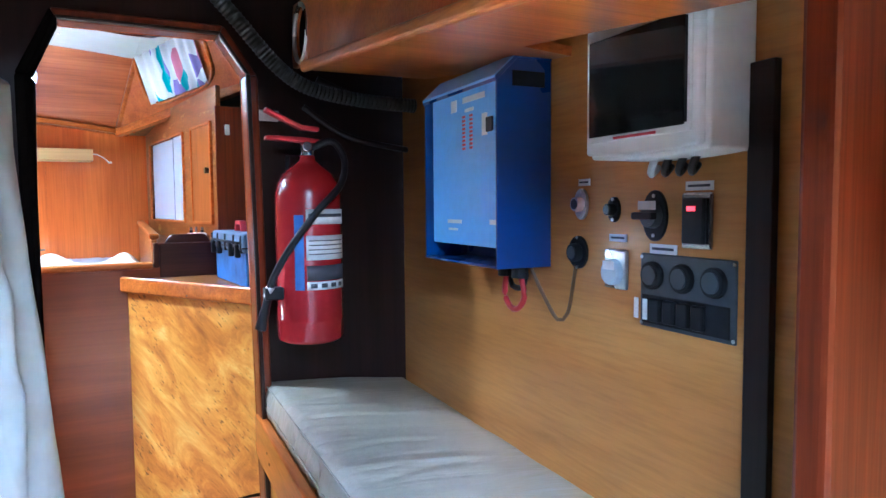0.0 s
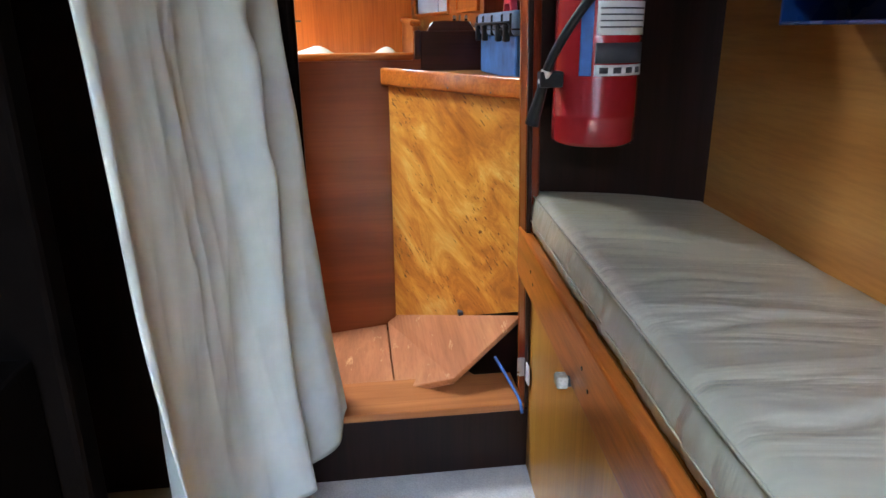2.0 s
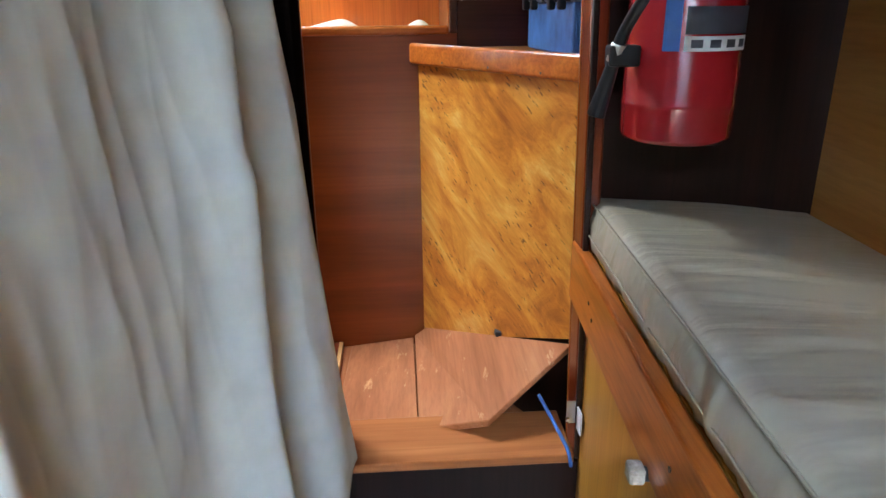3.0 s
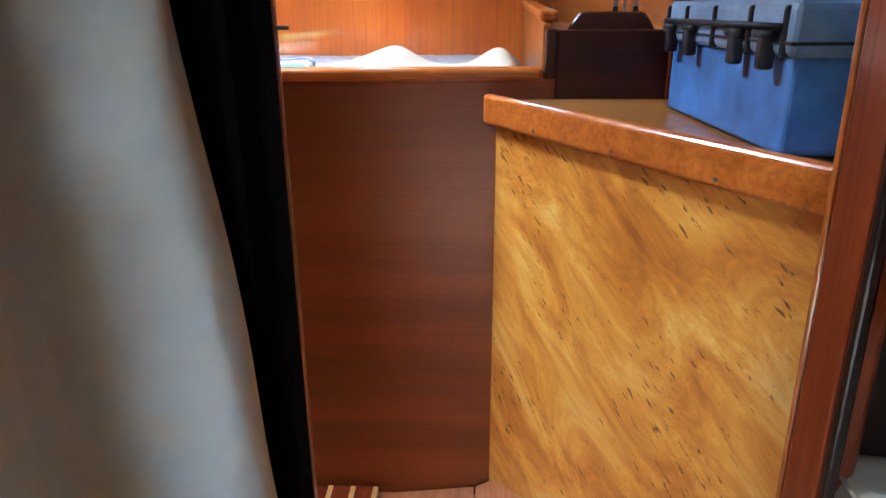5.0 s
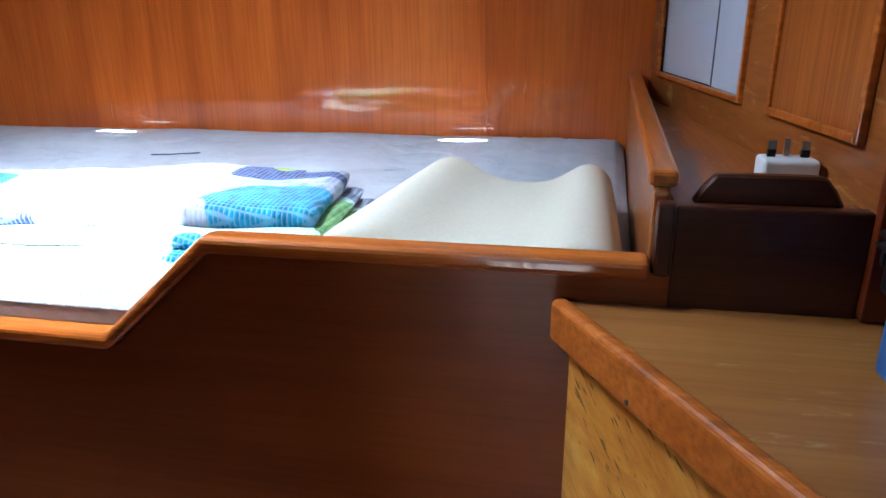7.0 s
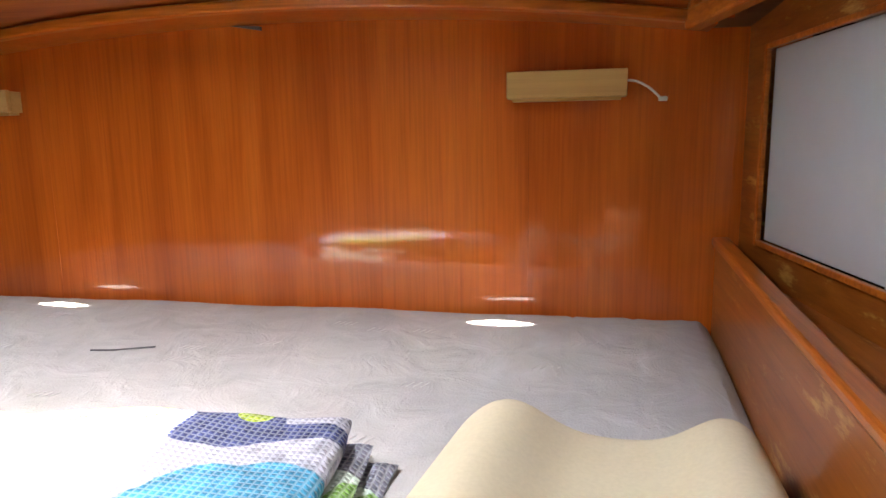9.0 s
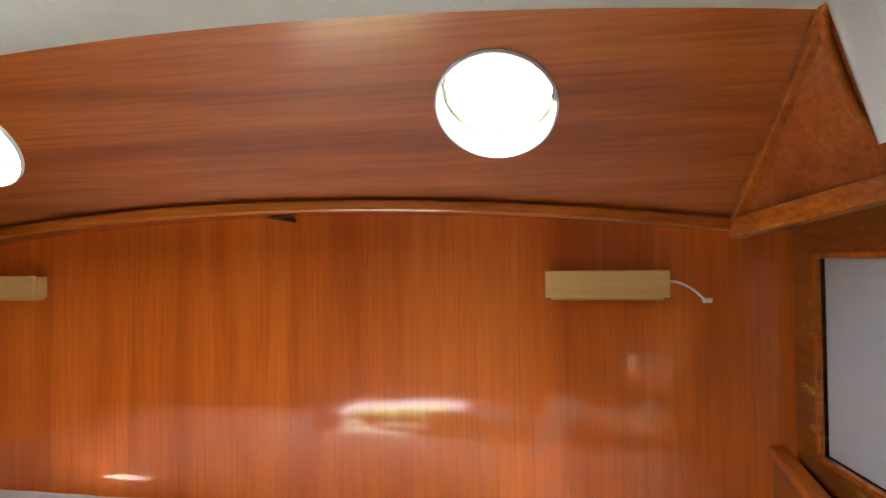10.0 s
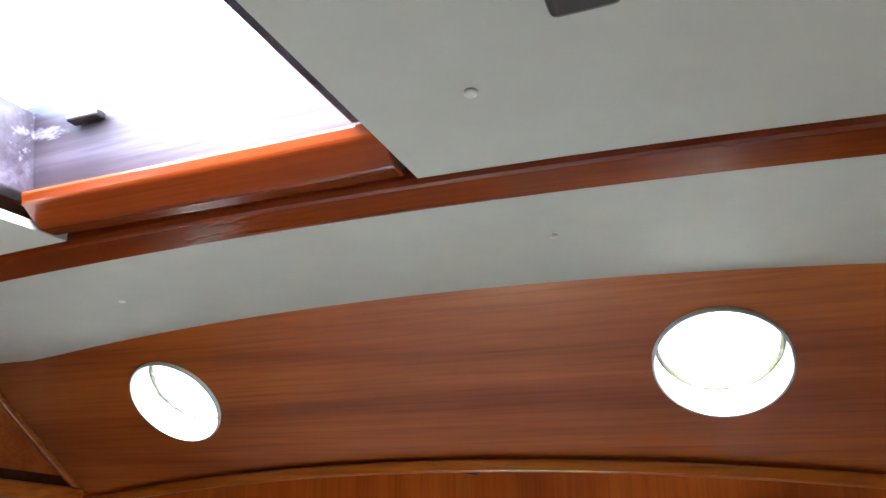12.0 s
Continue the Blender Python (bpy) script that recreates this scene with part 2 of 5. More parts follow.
def scarred_ply():
    """Yellow birch ply with slanting figure and dark scars, in the plane of the cabinet front."""
    m, nt, b = mat("scarred_yellow_ply")
    tc = nt.nodes.new("ShaderNodeTexCoord")

    def mapped(scale):
        r0 = nt.nodes.new("ShaderNodeMapping")
        r0.inputs["Rotation"].default_value = (0, radians(-33), 0)
        nt.links.new(tc.outputs["Object"], r0.inputs[0])
        mp = nt.nodes.new("ShaderNodeMapping")
        mp.inputs["Scale"].default_value = scale
        nt.links.new(r0.outputs[0], mp.inputs[0])
        return mp
    f = tex_noise(nt, mapped((3.4, 6, 8)), 1.0, 8, 0.68, 0.9)
    r = ramp(nt, [(0.30, (0.30, 0.082, 0.009)), (0.43, (0.55, 0.195, 0.022)), (0.54, (0.70, 0.315, 0.046)), (0.70, (0.84, 0.56, 0.18))])
    nt.links.new(f.outputs[0], r.inputs[0])
    s = tex_noise(nt, mapped((30, 40, 130)), 1.0, 3, 0.5)
    g = tex_noise(nt, mapped((7, 25, 150)), 1.0, 4, 0.65)
    gate = tex_noise(nt, mapped((3, 3, 4)), 1.0, 2, 0.5)
    ad = nt.nodes.new("ShaderNodeMath")
    ad.operation, ad.inputs[1].default_value = "MULTIPLY_ADD", 0.45
    nt.links.new(gate.outputs[0], ad.inputs[0])
    nt.links.new(s.outputs[0], ad.inputs[2])
    rs = ramp(nt, [(0.87, (0, 0, 0)), (0.92, (1, 1, 1))])
    nt.links.new(ad.outputs[0], rs.inputs[0])
    rg = ramp(nt, [(0.3, (0.62, 0.5, 0.34)), (0.55, (1.04, 1.04, 1.04))])
    nt.links.new(g.outputs[0], rg.inputs[0])
    col = mix(nt, r.outputs[0], rg.outputs[0], 0.35, "MULTIPLY")
    col = mix(nt, col, (0.14, 0.05, 0.012), rs.outputs[0])
    nt.links.new(col, b.inputs["Base Color"])
    b.inputs["Roughness"].default_value = 0.4
    b.inputs["Coat Weight"].default_value, b.inputs["Coat Roughness"].default_value = 0.2, 0.25
    bump(nt, b, f.outputs[0], 0.2, 0.004)
    return m


M["scarred"] = scarred_ply()


def towel_mat(name, base, blobs):
    """Printed waffle towel: big blocks of colour (centre, half sizes, colour) on a pale base, with a woven grid."""
    m, nt, b = mat(name)
    tc = nt.nodes.new("ShaderNodeTexCoord")
    lay = nt.nodes.new("ShaderNodeMapping")
    lay.vector_type = "TEXTURE"
    lay.inputs["Location"].default_value = (-0.835, 3.06, 0)
    lay.inputs["Rotation"].default_value = (0, 0, radians(4))
    nt.links.new(tc.outputs["Object"], lay.inputs[0])
    ragged = tex_noise(nt, lay, 16, 2)
    dye = tex_noise(nt, lay, 45, 4)
    col = base
    for cx, cy, rx, ry, c in blobs:
        mp = nt.nodes.new("ShaderNodeMapping")
        mp.inputs["Scale"].default_value = (1 / rx, 1 / ry, 0)
        mp.inputs["Location"].default_value = (-cx / rx, -cy / ry, 0)
        nt.links.new(lay.outputs[0], mp.inputs[0])
        ln = nt.nodes.new("ShaderNodeVectorMath")
        ln.operation = "LENGTH"
        nt.links.new(mp.outputs[0], ln.inputs[0])
        ma = nt.nodes.new("ShaderNodeMath")
        ma.operation, ma.inputs[1].default_value = "MULTIPLY_ADD", 0.35
        nt.links.new(ragged.outputs[0], ma.inputs[0])
        nt.links.new(ln.outputs["Value"], ma.inputs[2])
        rm = ramp(nt, [(0.0, (1, 1, 1)), (0.96, (1, 1, 1)), (0.99, (0, 0, 0))])
        nt.links.new(ma.outputs[0], rm.inputs[0])
        rd = ramp(nt, [(0.35, tuple(v * 0.6 for v in c)), (0.65, tuple(min(1, v * 1.25 + 0.02) for v in c))])
        nt.links.new(dye.outputs[0], rd.inputs[0])
        col = mix(nt, col, rd.outputs[0], rm.outputs[0])
    cells = []
    for axis in ("X", "Y"):
        w = nt.nodes.new("ShaderNodeTexWave")
        w.wave_type, w.bands_direction, w.wave_profile = "BANDS", axis, "SIN"
        w.inputs["Scale"].default_value = 34
        nt.links.new(tc.outputs["Object"], w.inputs[0])
        cells.append(w)
    mn = nt.nodes.new("ShaderNodeMath")
    mn.operation = "MINIMUM"
    nt.links.new(cells[0].outputs[1], mn.inputs[0])
    nt.links.new(cells[1].outputs[1], mn.inputs[1])
    rc = ramp(nt, [(0.1, (1, 1, 1)), (0.35, (0, 0, 0))])
    nt.links.new(mn.outputs[0], rc.inputs[0])
    col = mix(nt, col, mix(nt, col, (0.6, 0.66, 0.68), 0.22), rc.outputs[0])
    nt.links.new(col, b.inputs["Base Color"])
    b.inputs["Roughness"].default_value = 0.95
    bump(nt, b, mn.outputs[0], 0.6, 0.004)
    return m


NAVY, CYAN, GREEN, LILAC = (0.022, 0.040, 0.16), (0.012, 0.24, 0.42), (0.075, 0.26, 0.014), (0.36, 0.37, 0.46)
M["towel_top"] = towel_mat("printed_waffle_towel", LILAC, [
    (-0.06, 0.145, 0.26, 0.065, GREEN), (0.20, 0.13, 0.11, 0.075, NAVY), (0.33, 0.12, 0.12, 0.035, NAVY), (0.235, 0.165, 0.03, 0.03, (0.32, 0.45, 0.02)),
    (0.36, 0.07, 0.13, 0.05, LILAC), (0.30, -0.06, 0.17, 0.13, CYAN), (0.10, -0.17, 0.09, 0.05, NAVY), (-0.26, -0.10, 0.18, 0.09, NAVY), (-0.38, 0.05, 0.12, 0.07, CYAN)])
M["towel_under"] = towel_mat("printed_waffle_towel_underside", (0.46, 0.60, 0.56), [
    (0.42, -0.02, 0.07, 0.14, (0.14, 0.33, 0.06)), (0.40, 0.15, 0.14, 0.07, (0.16, 0.17, 0.24)), (0.17, -0.18, 0.05, 0.06, CYAN), (-0.35, 0.0, 0.16, 0.25, NAVY)])


def glass_mat(name, tint, rough):
    m, nt, b = mat(name)
    b.inputs["Base Color"].default_value = (*tint, 1)
    b.inputs["Transmission Weight"].default_value, b.inputs["Roughness"].default_value = 1.0, rough
    b.inputs["IOR"].default_value = 1.45
    n = tex_noise(nt, coords(nt, (1, 1, 1)), 60, 4)
    stain = ramp(nt, [(0.4, tuple(c * k for c, k in zip(tint, (0.40, 0.70, 0.78)))), (0.62, tint)])
    nt.links.new(n.outputs[0], stain.inputs[0])
    nt.links.new(stain.outputs[0], b.inputs["Base Color"])
    r = ramp(nt, [(0.45, (rough,) * 3), (0.65, (min(1, rough + 0.25),) * 3)])
    nt.links.new(n.outputs[0], r.inputs[0])
    nt.links.new(r.outputs[0], b.inputs["Roughness"])
    return m


M["glass"] = glass_mat("salty_glass", (0.93, 0.97, 0.97), 0.06)
M["smoked"] = plain("smoked_window", (0.012, 0.014, 0.014), 0.06, 0, 0.05, 10, 0.0)


def glow(name, color, power):
    m, nt, b = mat(name)
    b.inputs["Base Color"].default_value = (*color, 1)
    b.inputs["Emission Color"].default_value = (*color, 1)
    b.inputs["Emission Strength"].default_value = power
    return m


M["red_led"] = glow("red_pilot_light", (1.0, 0.03, 0.04), 0.03)


# ---- mesh helpers ----
def box(bm, lo, hi, m=None):
    vs = [bm.verts.new((x, y, z)) for x in (lo[0], hi[0]) for y in (lo[1], hi[1]) for z in (lo[2], hi[2])]
    for f in ((0, 1, 3, 2), (4, 6, 7, 5), (0, 4, 5, 1), (2, 3, 7, 6), (0, 2, 6, 4), (1, 5, 7, 3)):
        bm.faces.new([vs[i] for i in f])
    if m:
        bmesh.ops.transform(bm, matrix=m, verts=vs)
    return vs


def prism(bm, poly, axis, a, b):
    """A polygon in the two other axes (in x, y, z order), drawn out along the axis from a to b."""
    def put(p, d):
        q = list(p)
        q.insert("xyz".index(axis), d)
        return bm.verts.new(q)
    lo, hi = [put(p, a) for p in poly], [put(p, b) for p in poly]
    bm.faces.new(lo)
    bm.faces.new(hi)
    for i in range(len(poly)):
        j = (i + 1) % len(poly)
        bm.faces.new((lo[i], lo[j], hi[j], hi[i]))
    return lo + hi


def solid(fn, bevel=0.0, seg=2):
    bm = bmesh.new()
    fn(bm)
    bmesh.ops.recalc_face_normals(bm, faces=bm.faces)
    if bevel:
        es = [e for e in bm.edges if e.is_manifold and e.calc_face_angle(0) > 0.5]
        bmesh.ops.bevel(bm, geom=es, offset=bevel, segments=seg, profile=0.5, affect="EDGES", clamp_overlap=True)
    return bm


def boxed(lo, hi, bevel=0.003, seg=2):
    return solid(lambda bm: box(bm, lo, hi), bevel, seg)


def cyl(p, q, r, n=24, r2=None, bevel=0.0):
    def fn(bm):
        a, b = Vector(p), Vector(q)
        t = (b - a).to_track_quat("Z", "Y").to_matrix().to_4x4()
        bmesh.ops.create_cone(bm, cap_ends=True, segments=n, radius1=r, radius2=r if r2 is None else r2, depth=(b - a).length, matrix=Matrix.Translation((a + b) / 2) @ t)
    return solid(fn, bevel)


def tube(points, r, n=10, closed=False, ribs=0.0, step=0.012):
    """A round tube along a smooth line through the points; ribs: depth of a corrugation."""
    pts = [Vector(p) for p in points]
    line = []
    for i in range(len(pts) - 1):
        p0, p1, p2, p3 = pts[max(i - 1, 0)], pts[i], pts[i + 1], pts[min(i + 2, len(pts) - 1)]
        k = max(2, int((p2 - p1).length / step))
        for j in range(k):
            u = j / k
            line.append(0.5 * (2 * p1 + (p2 - p0) * u + (2 * p0 - 5 * p1 + 4 * p2 - p3) * u * u + (3 * p1 - p0 - 3 * p2 + p3) * u ** 3))
    line.append(pts[-1])
    bm = bmesh.new()
    rings, up = [], Vector((0.123, 0.31, 0.94))
    for i, p in enumerate(line):
        d = (line[min(i + 1, len(line) - 1)] - line[max(i - 1, 0)]).normalized()
        s = d.cross(up).normalized()
        t = s.cross(d)
        rr = r - (ribs if i % 2 else 0)
        rings.append([bm.verts.new(p + rr * (math.cos(a) * s + math.sin(a) * t)) for a in [2 * math.pi * k / n for k in range(n)]])
    for a, b in zip(rings, rings[1:]):
        for k in range(n):
            bm.faces.new((a[k], a[(k + 1) % n], b[(k + 1) % n], b[k]))
    bm.faces.new(rings[0])
    bm.faces.new(rings[-1])
    bmesh.ops.recalc_face_normals(bm, faces=bm.faces)
    return bm


def lathe(profile, centre, n=32, m=None):
    """Turns (radius, height) pairs round the upright axis through centre."""
    bm = bmesh.new()
    rings = []
    for r, h in profile:
        rings.append([bm.verts.new((centre[0] + r * math.cos(a), centre[1] + r * math.sin(a), centre[2] + h)) for a in [2 * math.pi * k / n for k in range(n)]])
    for a, b in zip(rings, rings[1:]):
        for k in range(n):
            bm.faces.new((a[k], a[(k + 1) % n], b[(k + 1) % n], b[k]))
    bm.faces.new(rings[0])
    bm.faces.new(rings[-1])
    bmesh.ops.recalc_face_normals(bm, faces=bm.faces)
    if m:
        bmesh.ops.transform(bm, matrix=m, verts=bm.verts)
    return bm


def link(name, bm, material, m=None, smooth=False):
    if m:
        bmesh.ops.transform(bm, matrix=m, verts=bm.verts)
    me = bpy.data.meshes.new(name)
    bm.to_mesh(me)
    bm.free()
    me.materials.append(material)
    if smooth:
        for p in me.polygons:
            p.use_smooth = True
    return new(name, me)


def part(name, bm, material, parent, label="", m=None, smooth=False):
    ob = link(name, bm, material, m, smooth)
    ob.parent = parent
    root = parent
    while root.parent:
        root = root.parent
    ob.matrix_parent_inverse = root.matrix_basis.inverted() if root is parent else Matrix()
    return tagged(ob, label) if label else ob


def thing(name, at, label, category, group="", kind=""):
    e = new(name)
    e.empty_display_size = 0.05
    e.matrix_basis = Matrix.Translation(at)
    return tagged(e, label, category, group, kind)


def structure(name, bm, material, label, category, m=None, smooth=False):
    return tagged(link(name, bm, material, m, smooth), label, category, kind="structure")


def bent(path, width):
    """The outline of a band of that width under a line of (x, z) points."""
    up, low = [], []
    for i, p in enumerate(path):
        d = Vector(path[min(i + 1, len(path) - 1)]) - Vector(path[max(i - 1, 0)])
        n = Vector((-d.y, d.x)).normalized()
        if n.y < 0:
            n = -n
        up.append(tuple(p))
        low.append(tuple(Vector(p) - n * width))
    return up + low[::-1]


# frame of the bench side: local x across (0 at the wall), y along (0 at the bulkhead)
SIDE = pose(0.74, 1.95, 0, 0, 0, -4)

# ---- front cabin: structure ----
FLOOR = 0.14
structure("floor_front", boxed((-1.3, -1.2, FLOOR - 0.05), (0.9, 1.99, FLOOR), 0), M["sole"], "pale grey sole of the front cabin", "floor")
DOOR = [(-0.25, 0.325), (-0.25, 1.735), (-0.19, 1.868), (0.185, 1.872), (0.254, 1.775), (0.284, 0.325)]


def bulkhead(bm):
    x0, x1, z0, z1 = -2.4, 1.2, 0.0, 2.30
    pieces = [
        [(x0, z0), (-0.274, z0), (-0.274, 1.735), (-0.20, 1.90), (-0.19, 1.9), (-0.19, z1), (x0, z1)],
        [(-0.19, 1.895), (0.185, 1.895), (0.185, z1), (-0.19, z1)],
        [(0.185, 1.895), (0.285, 1.79), (0.312, z0), (x1, z0), (x1, z1), (0.185, z1)],
        [(-0.25, z0), (0.30, z0), (0.30, 0.30), (-0.25, 0.30)]]
    for p, back in zip(pieces, (2.10, 2.02, 2.02, 2.10)):
        prism(bm, p, "y", 1.985, back)


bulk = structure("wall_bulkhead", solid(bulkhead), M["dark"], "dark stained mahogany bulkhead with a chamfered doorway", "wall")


def frame_band(bm, w, y0, y1, out, sides=(0, 1, 2, 3, 4)):
    """A band round the doorway, w wide, outside (out) or inside its edge."""
    outer = []
    for p in DOOR:
        v = Vector(p)
        n = Vector((math.copysign(1, v.x), 0)) if v.y < 1.8 else Vector((math.copysign(0.45, v.x), 0.9))
        outer.append(v + n * w * out)
    for i in sides:
        prism(bm, [DOOR[i], DOOR[i + 1], tuple(outer[i + 1]), tuple(outer[i])], "y", y0, min(y1, 2.034) if i > 0 else y1)


door_frame = thing("door_frame", (0, 2.0, 0.14), "dark mahogany door frame with strips coloured as lit inner edges", "door frame", kind="structure")
part("architrave", solid(lambda bm: frame_band(bm, 0.034, 1.955, 2.02, 1, (2, 3, 4)), 0.007, 3), M["cherry"], door_frame, "red-brown moulding")
# Port side of the same moulding, coloured black for shade.
part("architrave", solid(lambda bm: frame_band(bm, 0.034, 1.955, 2.03, 1, (0, 1)), 0.007, 3), M["shade_black"], door_frame)
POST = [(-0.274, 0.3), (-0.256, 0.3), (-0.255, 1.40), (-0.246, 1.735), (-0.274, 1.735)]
# Lining blackened for the shade inside the port jamb.
part("jamb_lining", solid(lambda bm: prism(bm, POST, "y", 2.031, 2.088), 0.002), M["shade_black"], door_frame)
# Lighter strip paints the grazing light on the port jamb's rear edge.
part("jamb_lit_edge", solid(lambda bm: prism(bm, [(x + (0.001 if x > -0.27 else 0), z) for x, z in POST], "y", 2.089, 2.102), 0.003), M["cherry"], door_frame, "red-brown strip for the lit inner edge")
part("latch_tongue", boxed((-0.257, 2.0925, 1.303), (-0.242, 2.098, 1.307), 0.001), M["grey_black"], door_frame, "small latch tongue")
# Orange strip stands for the light caught on the starboard inner edge.
part("jamb_lit_edge", solid(lambda bm: frame_band(bm, 0.022, 2.021, 2.03, 1, (2, 3, 4)), 0.003), M["trim_z"], door_frame, "varnished strip for the lit inner edge")
part("rebate", solid(lambda bm: frame_band(bm, 0.012, 1.945, 1.955, 1, (2, 3, 4)), 0.003), M["dark"], door_frame)
# Port rebate, again with its shade put into the colour.
part("rebate", solid(lambda bm: frame_band(bm, 0.012, 1.945, 1.955, 1, (0, 1)), 0.003), M["shade_black"], door_frame)
sill = thing("door_sill", (0, 2.0, FLOOR), "dark door sill with a varnished teak tread", "step", kind="structure")
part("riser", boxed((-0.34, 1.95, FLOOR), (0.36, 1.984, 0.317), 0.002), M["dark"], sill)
part("tread", boxed((-0.25, 1.945, 0.316), (0.284, 2.12, 0.338), 0.004), M["tread"], sill, "varnished teak tread")

structure("wall_starboard", boxed((0, -3.2, 0), (0.05, 0.03, 2.3), 0), M["ply_wall"], "honey-coloured plywood cabin side", "wall", SIDE)
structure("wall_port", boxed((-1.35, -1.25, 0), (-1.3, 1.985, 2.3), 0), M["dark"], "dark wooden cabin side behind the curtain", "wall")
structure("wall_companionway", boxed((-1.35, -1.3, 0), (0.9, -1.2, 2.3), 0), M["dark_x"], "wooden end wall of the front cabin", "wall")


def front_ceiling(bm):
    z0, z1 = 2.05, 2.09
    for x0, x1, y0, y1 in ((-1.35, -0.67, -1.3, 2.0), (0.07, 0.95, -1.3, 2.0), (-0.67, 0.07, -0.23, 2.0), (-0.67, 0.07, -1.3, -0.87)):
        box(bm, (x0, y0, z0), (x1, y1, z1))


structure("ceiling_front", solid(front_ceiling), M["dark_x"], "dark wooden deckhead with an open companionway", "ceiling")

# post and partition beside the passage, shade painted in as near black
structure("post_port", boxed((-1.299, 1.125, FLOOR), (-0.452, 1.175, 2.05), 0.008), M["shade_black"], "partition edging the curtained berth, coloured near black for its shaded face", "partition")
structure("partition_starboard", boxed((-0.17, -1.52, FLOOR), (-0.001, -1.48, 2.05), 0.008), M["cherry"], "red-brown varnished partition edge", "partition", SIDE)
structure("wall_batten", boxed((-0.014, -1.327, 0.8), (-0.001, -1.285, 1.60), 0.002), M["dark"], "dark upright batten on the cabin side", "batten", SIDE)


# Added box, not a known locker: it keeps the lower port corner black.
structure("port_filler_box", boxed((-1.299, -0.4, FLOOR), (-0.48, 1.124, 0.95), 0.006), M["shade_black"], "added near-black box that keeps the port corner dark", "locker")

# ---- front cabin: bench ----
bench = thing("bench_berth", SIDE @ Vector((-0.2, -0.9, FLOOR)), "built-in bench with yellow ply front and teak fiddle rail", "bench", kind="structure")
part("front_panel", boxed((-0.445, -2.6, FLOOR), (-0.425, 0.033, 0.70), 0.002), M["ply_front"], bench, "yellow ply front panel", SIDE)
part("rail", boxed((-0.475, -2.6, 0.685), (-0.447, 0.03, 0.81), 0.006, 3), M["trim_y"], bench, "red-brown teak fiddle rail", SIDE)
part("bench_top", boxed((-0.44, -2.6, 0.76), (-0.005, 0.03, 0.80), 0), M["ply_front"], bench, "", SIDE)
for k, y in enumerate((-0.16, -0.19, -0.62, -0.66)):
    part("screw_head", cyl((-0.4765, y, 0.755 - 0.02 * (k % 2)), (-0.4745, y, 0.755 - 0.02 * (k % 2)), 0.004, 8), M["dark"], bench, "", SIDE)


def cushion(bm):
    """Slab cushion with soft edges and sewn welts; the top sinks a little towards the wall."""
    x0, x1, y0, y1, z0, z1 = -0.445, -0.01, -2.55, 0.015, 0.805, 0.909
    nx, ny = 30, 260
    top = []
    for i in range(nx + 1):
        row = []
        for j in range(ny + 1):
            u, v = i / nx, j / ny
            x, y = x0 + (x1 - x0) * u, y0 + (y1 - y0) * v
            edge = min(u * (x1 - x0), (1 - u) * (x1 - x0), (1 - v) * (y1 - y0))
            drop = 0.014 * math.exp(-edge / 0.008)
            sag = 0.035 * u ** 1.5
            crease = 0.0
            for cy, amp, u0, u1, tilt in ((-0.40, 0.011, 0.03, 0.55, 0.03), (-0.50, 0.006, 0.06, 0.3, -0.02), (-0.63, 0.008, 0.02, 0.7, 0.05), (-0.745, 0.005, 0.1, 0.4, 0.0), (-0.80, 0.009, 0.05, 0.85, 0.07), (-0.93, 0.006, 0.03, 0.5, 0.02), (-1.04, 0.010, 0.08, 0.9, 0.1), (-1.22, 0.007, 0.02, 0.6, 0.03)):
                yy = y - cy - tilt * u + 0.012 * math.sin(9 * u + 7 * cy)
                window = max(0.0, min(1.0, (u - u0) / 0.08)) * max(0.0, min(1.0, (u1 - u) / 0.25))
                crease += 0.5 * amp * window * (math.exp(-(yy / 0.009) ** 2) - 0.4 * math.exp(-((yy - 0.024) / 0.016) ** 2))
            row.append(bm.verts.new((x, y, z1 - drop - sag - crease + 0.003 * noise.noise((x * 7, y * 7, 0)))))
        top.append(row)
    rim = [(0, j) for j in range(ny + 1)] + [(i, ny) for i in range(1, nx + 1)] + [(nx, j) for j in range(ny - 1, -1, -1)] + [(i, 0) for i in range(nx - 1, 0, -1)]
    rings = []
    for h, out in ((0.86, 0.008), (0.84, 0.008), (0.82, 0.004), (z0, -0.004)):
        ring = []
        for i, j in rim:
            v = top[i][j].co
            ox = -out if i == 0 else (out if i == nx else 0)
            oy = out if j == ny else 0
            wav = (0.008 * noise.noise((v.x * 9, v.y * 22, h * 50)) + 0.005 * noise.noise((1, v.y * 60, h * 90))) if i == 0 else 0
            ring.append(bm.verts.new((v.x + ox + wav, v.y + oy * 0.3, min(h, v.z - 0.004))))
        rings.append(ring)
    for i in range(nx):
        for j in range(ny):
            bm.faces.new((top[i][j], top[i + 1][j], top[i + 1][j + 1], top[i][j + 1]))
    prev = [top[i][j] for i, j in rim]
    for ring in rings:
        for k in range(len(rim)):
            q = (k + 1) % len(rim)
            bm.faces.new((prev[k], prev[q], ring[q], ring[k]))
        prev = ring
    bm.faces.new(prev)


seat = thing("bench_cushion", SIDE @ Vector((-0.2, -0.9, 0.805)), "olive-tan vinyl bench cushion with creased top", "cushion")
part("cover", solid(cushion), M["vinyl"], seat, "", SIDE, True)
part("piping", tube([(-0.4475, -2.5, 0.899), (-0.4475, -1.3, 0.899), (-0.4475, 0.0, 0.899)], 0.0022, 6, step=0.05), M["vinyl"], seat, "", SIDE, True)
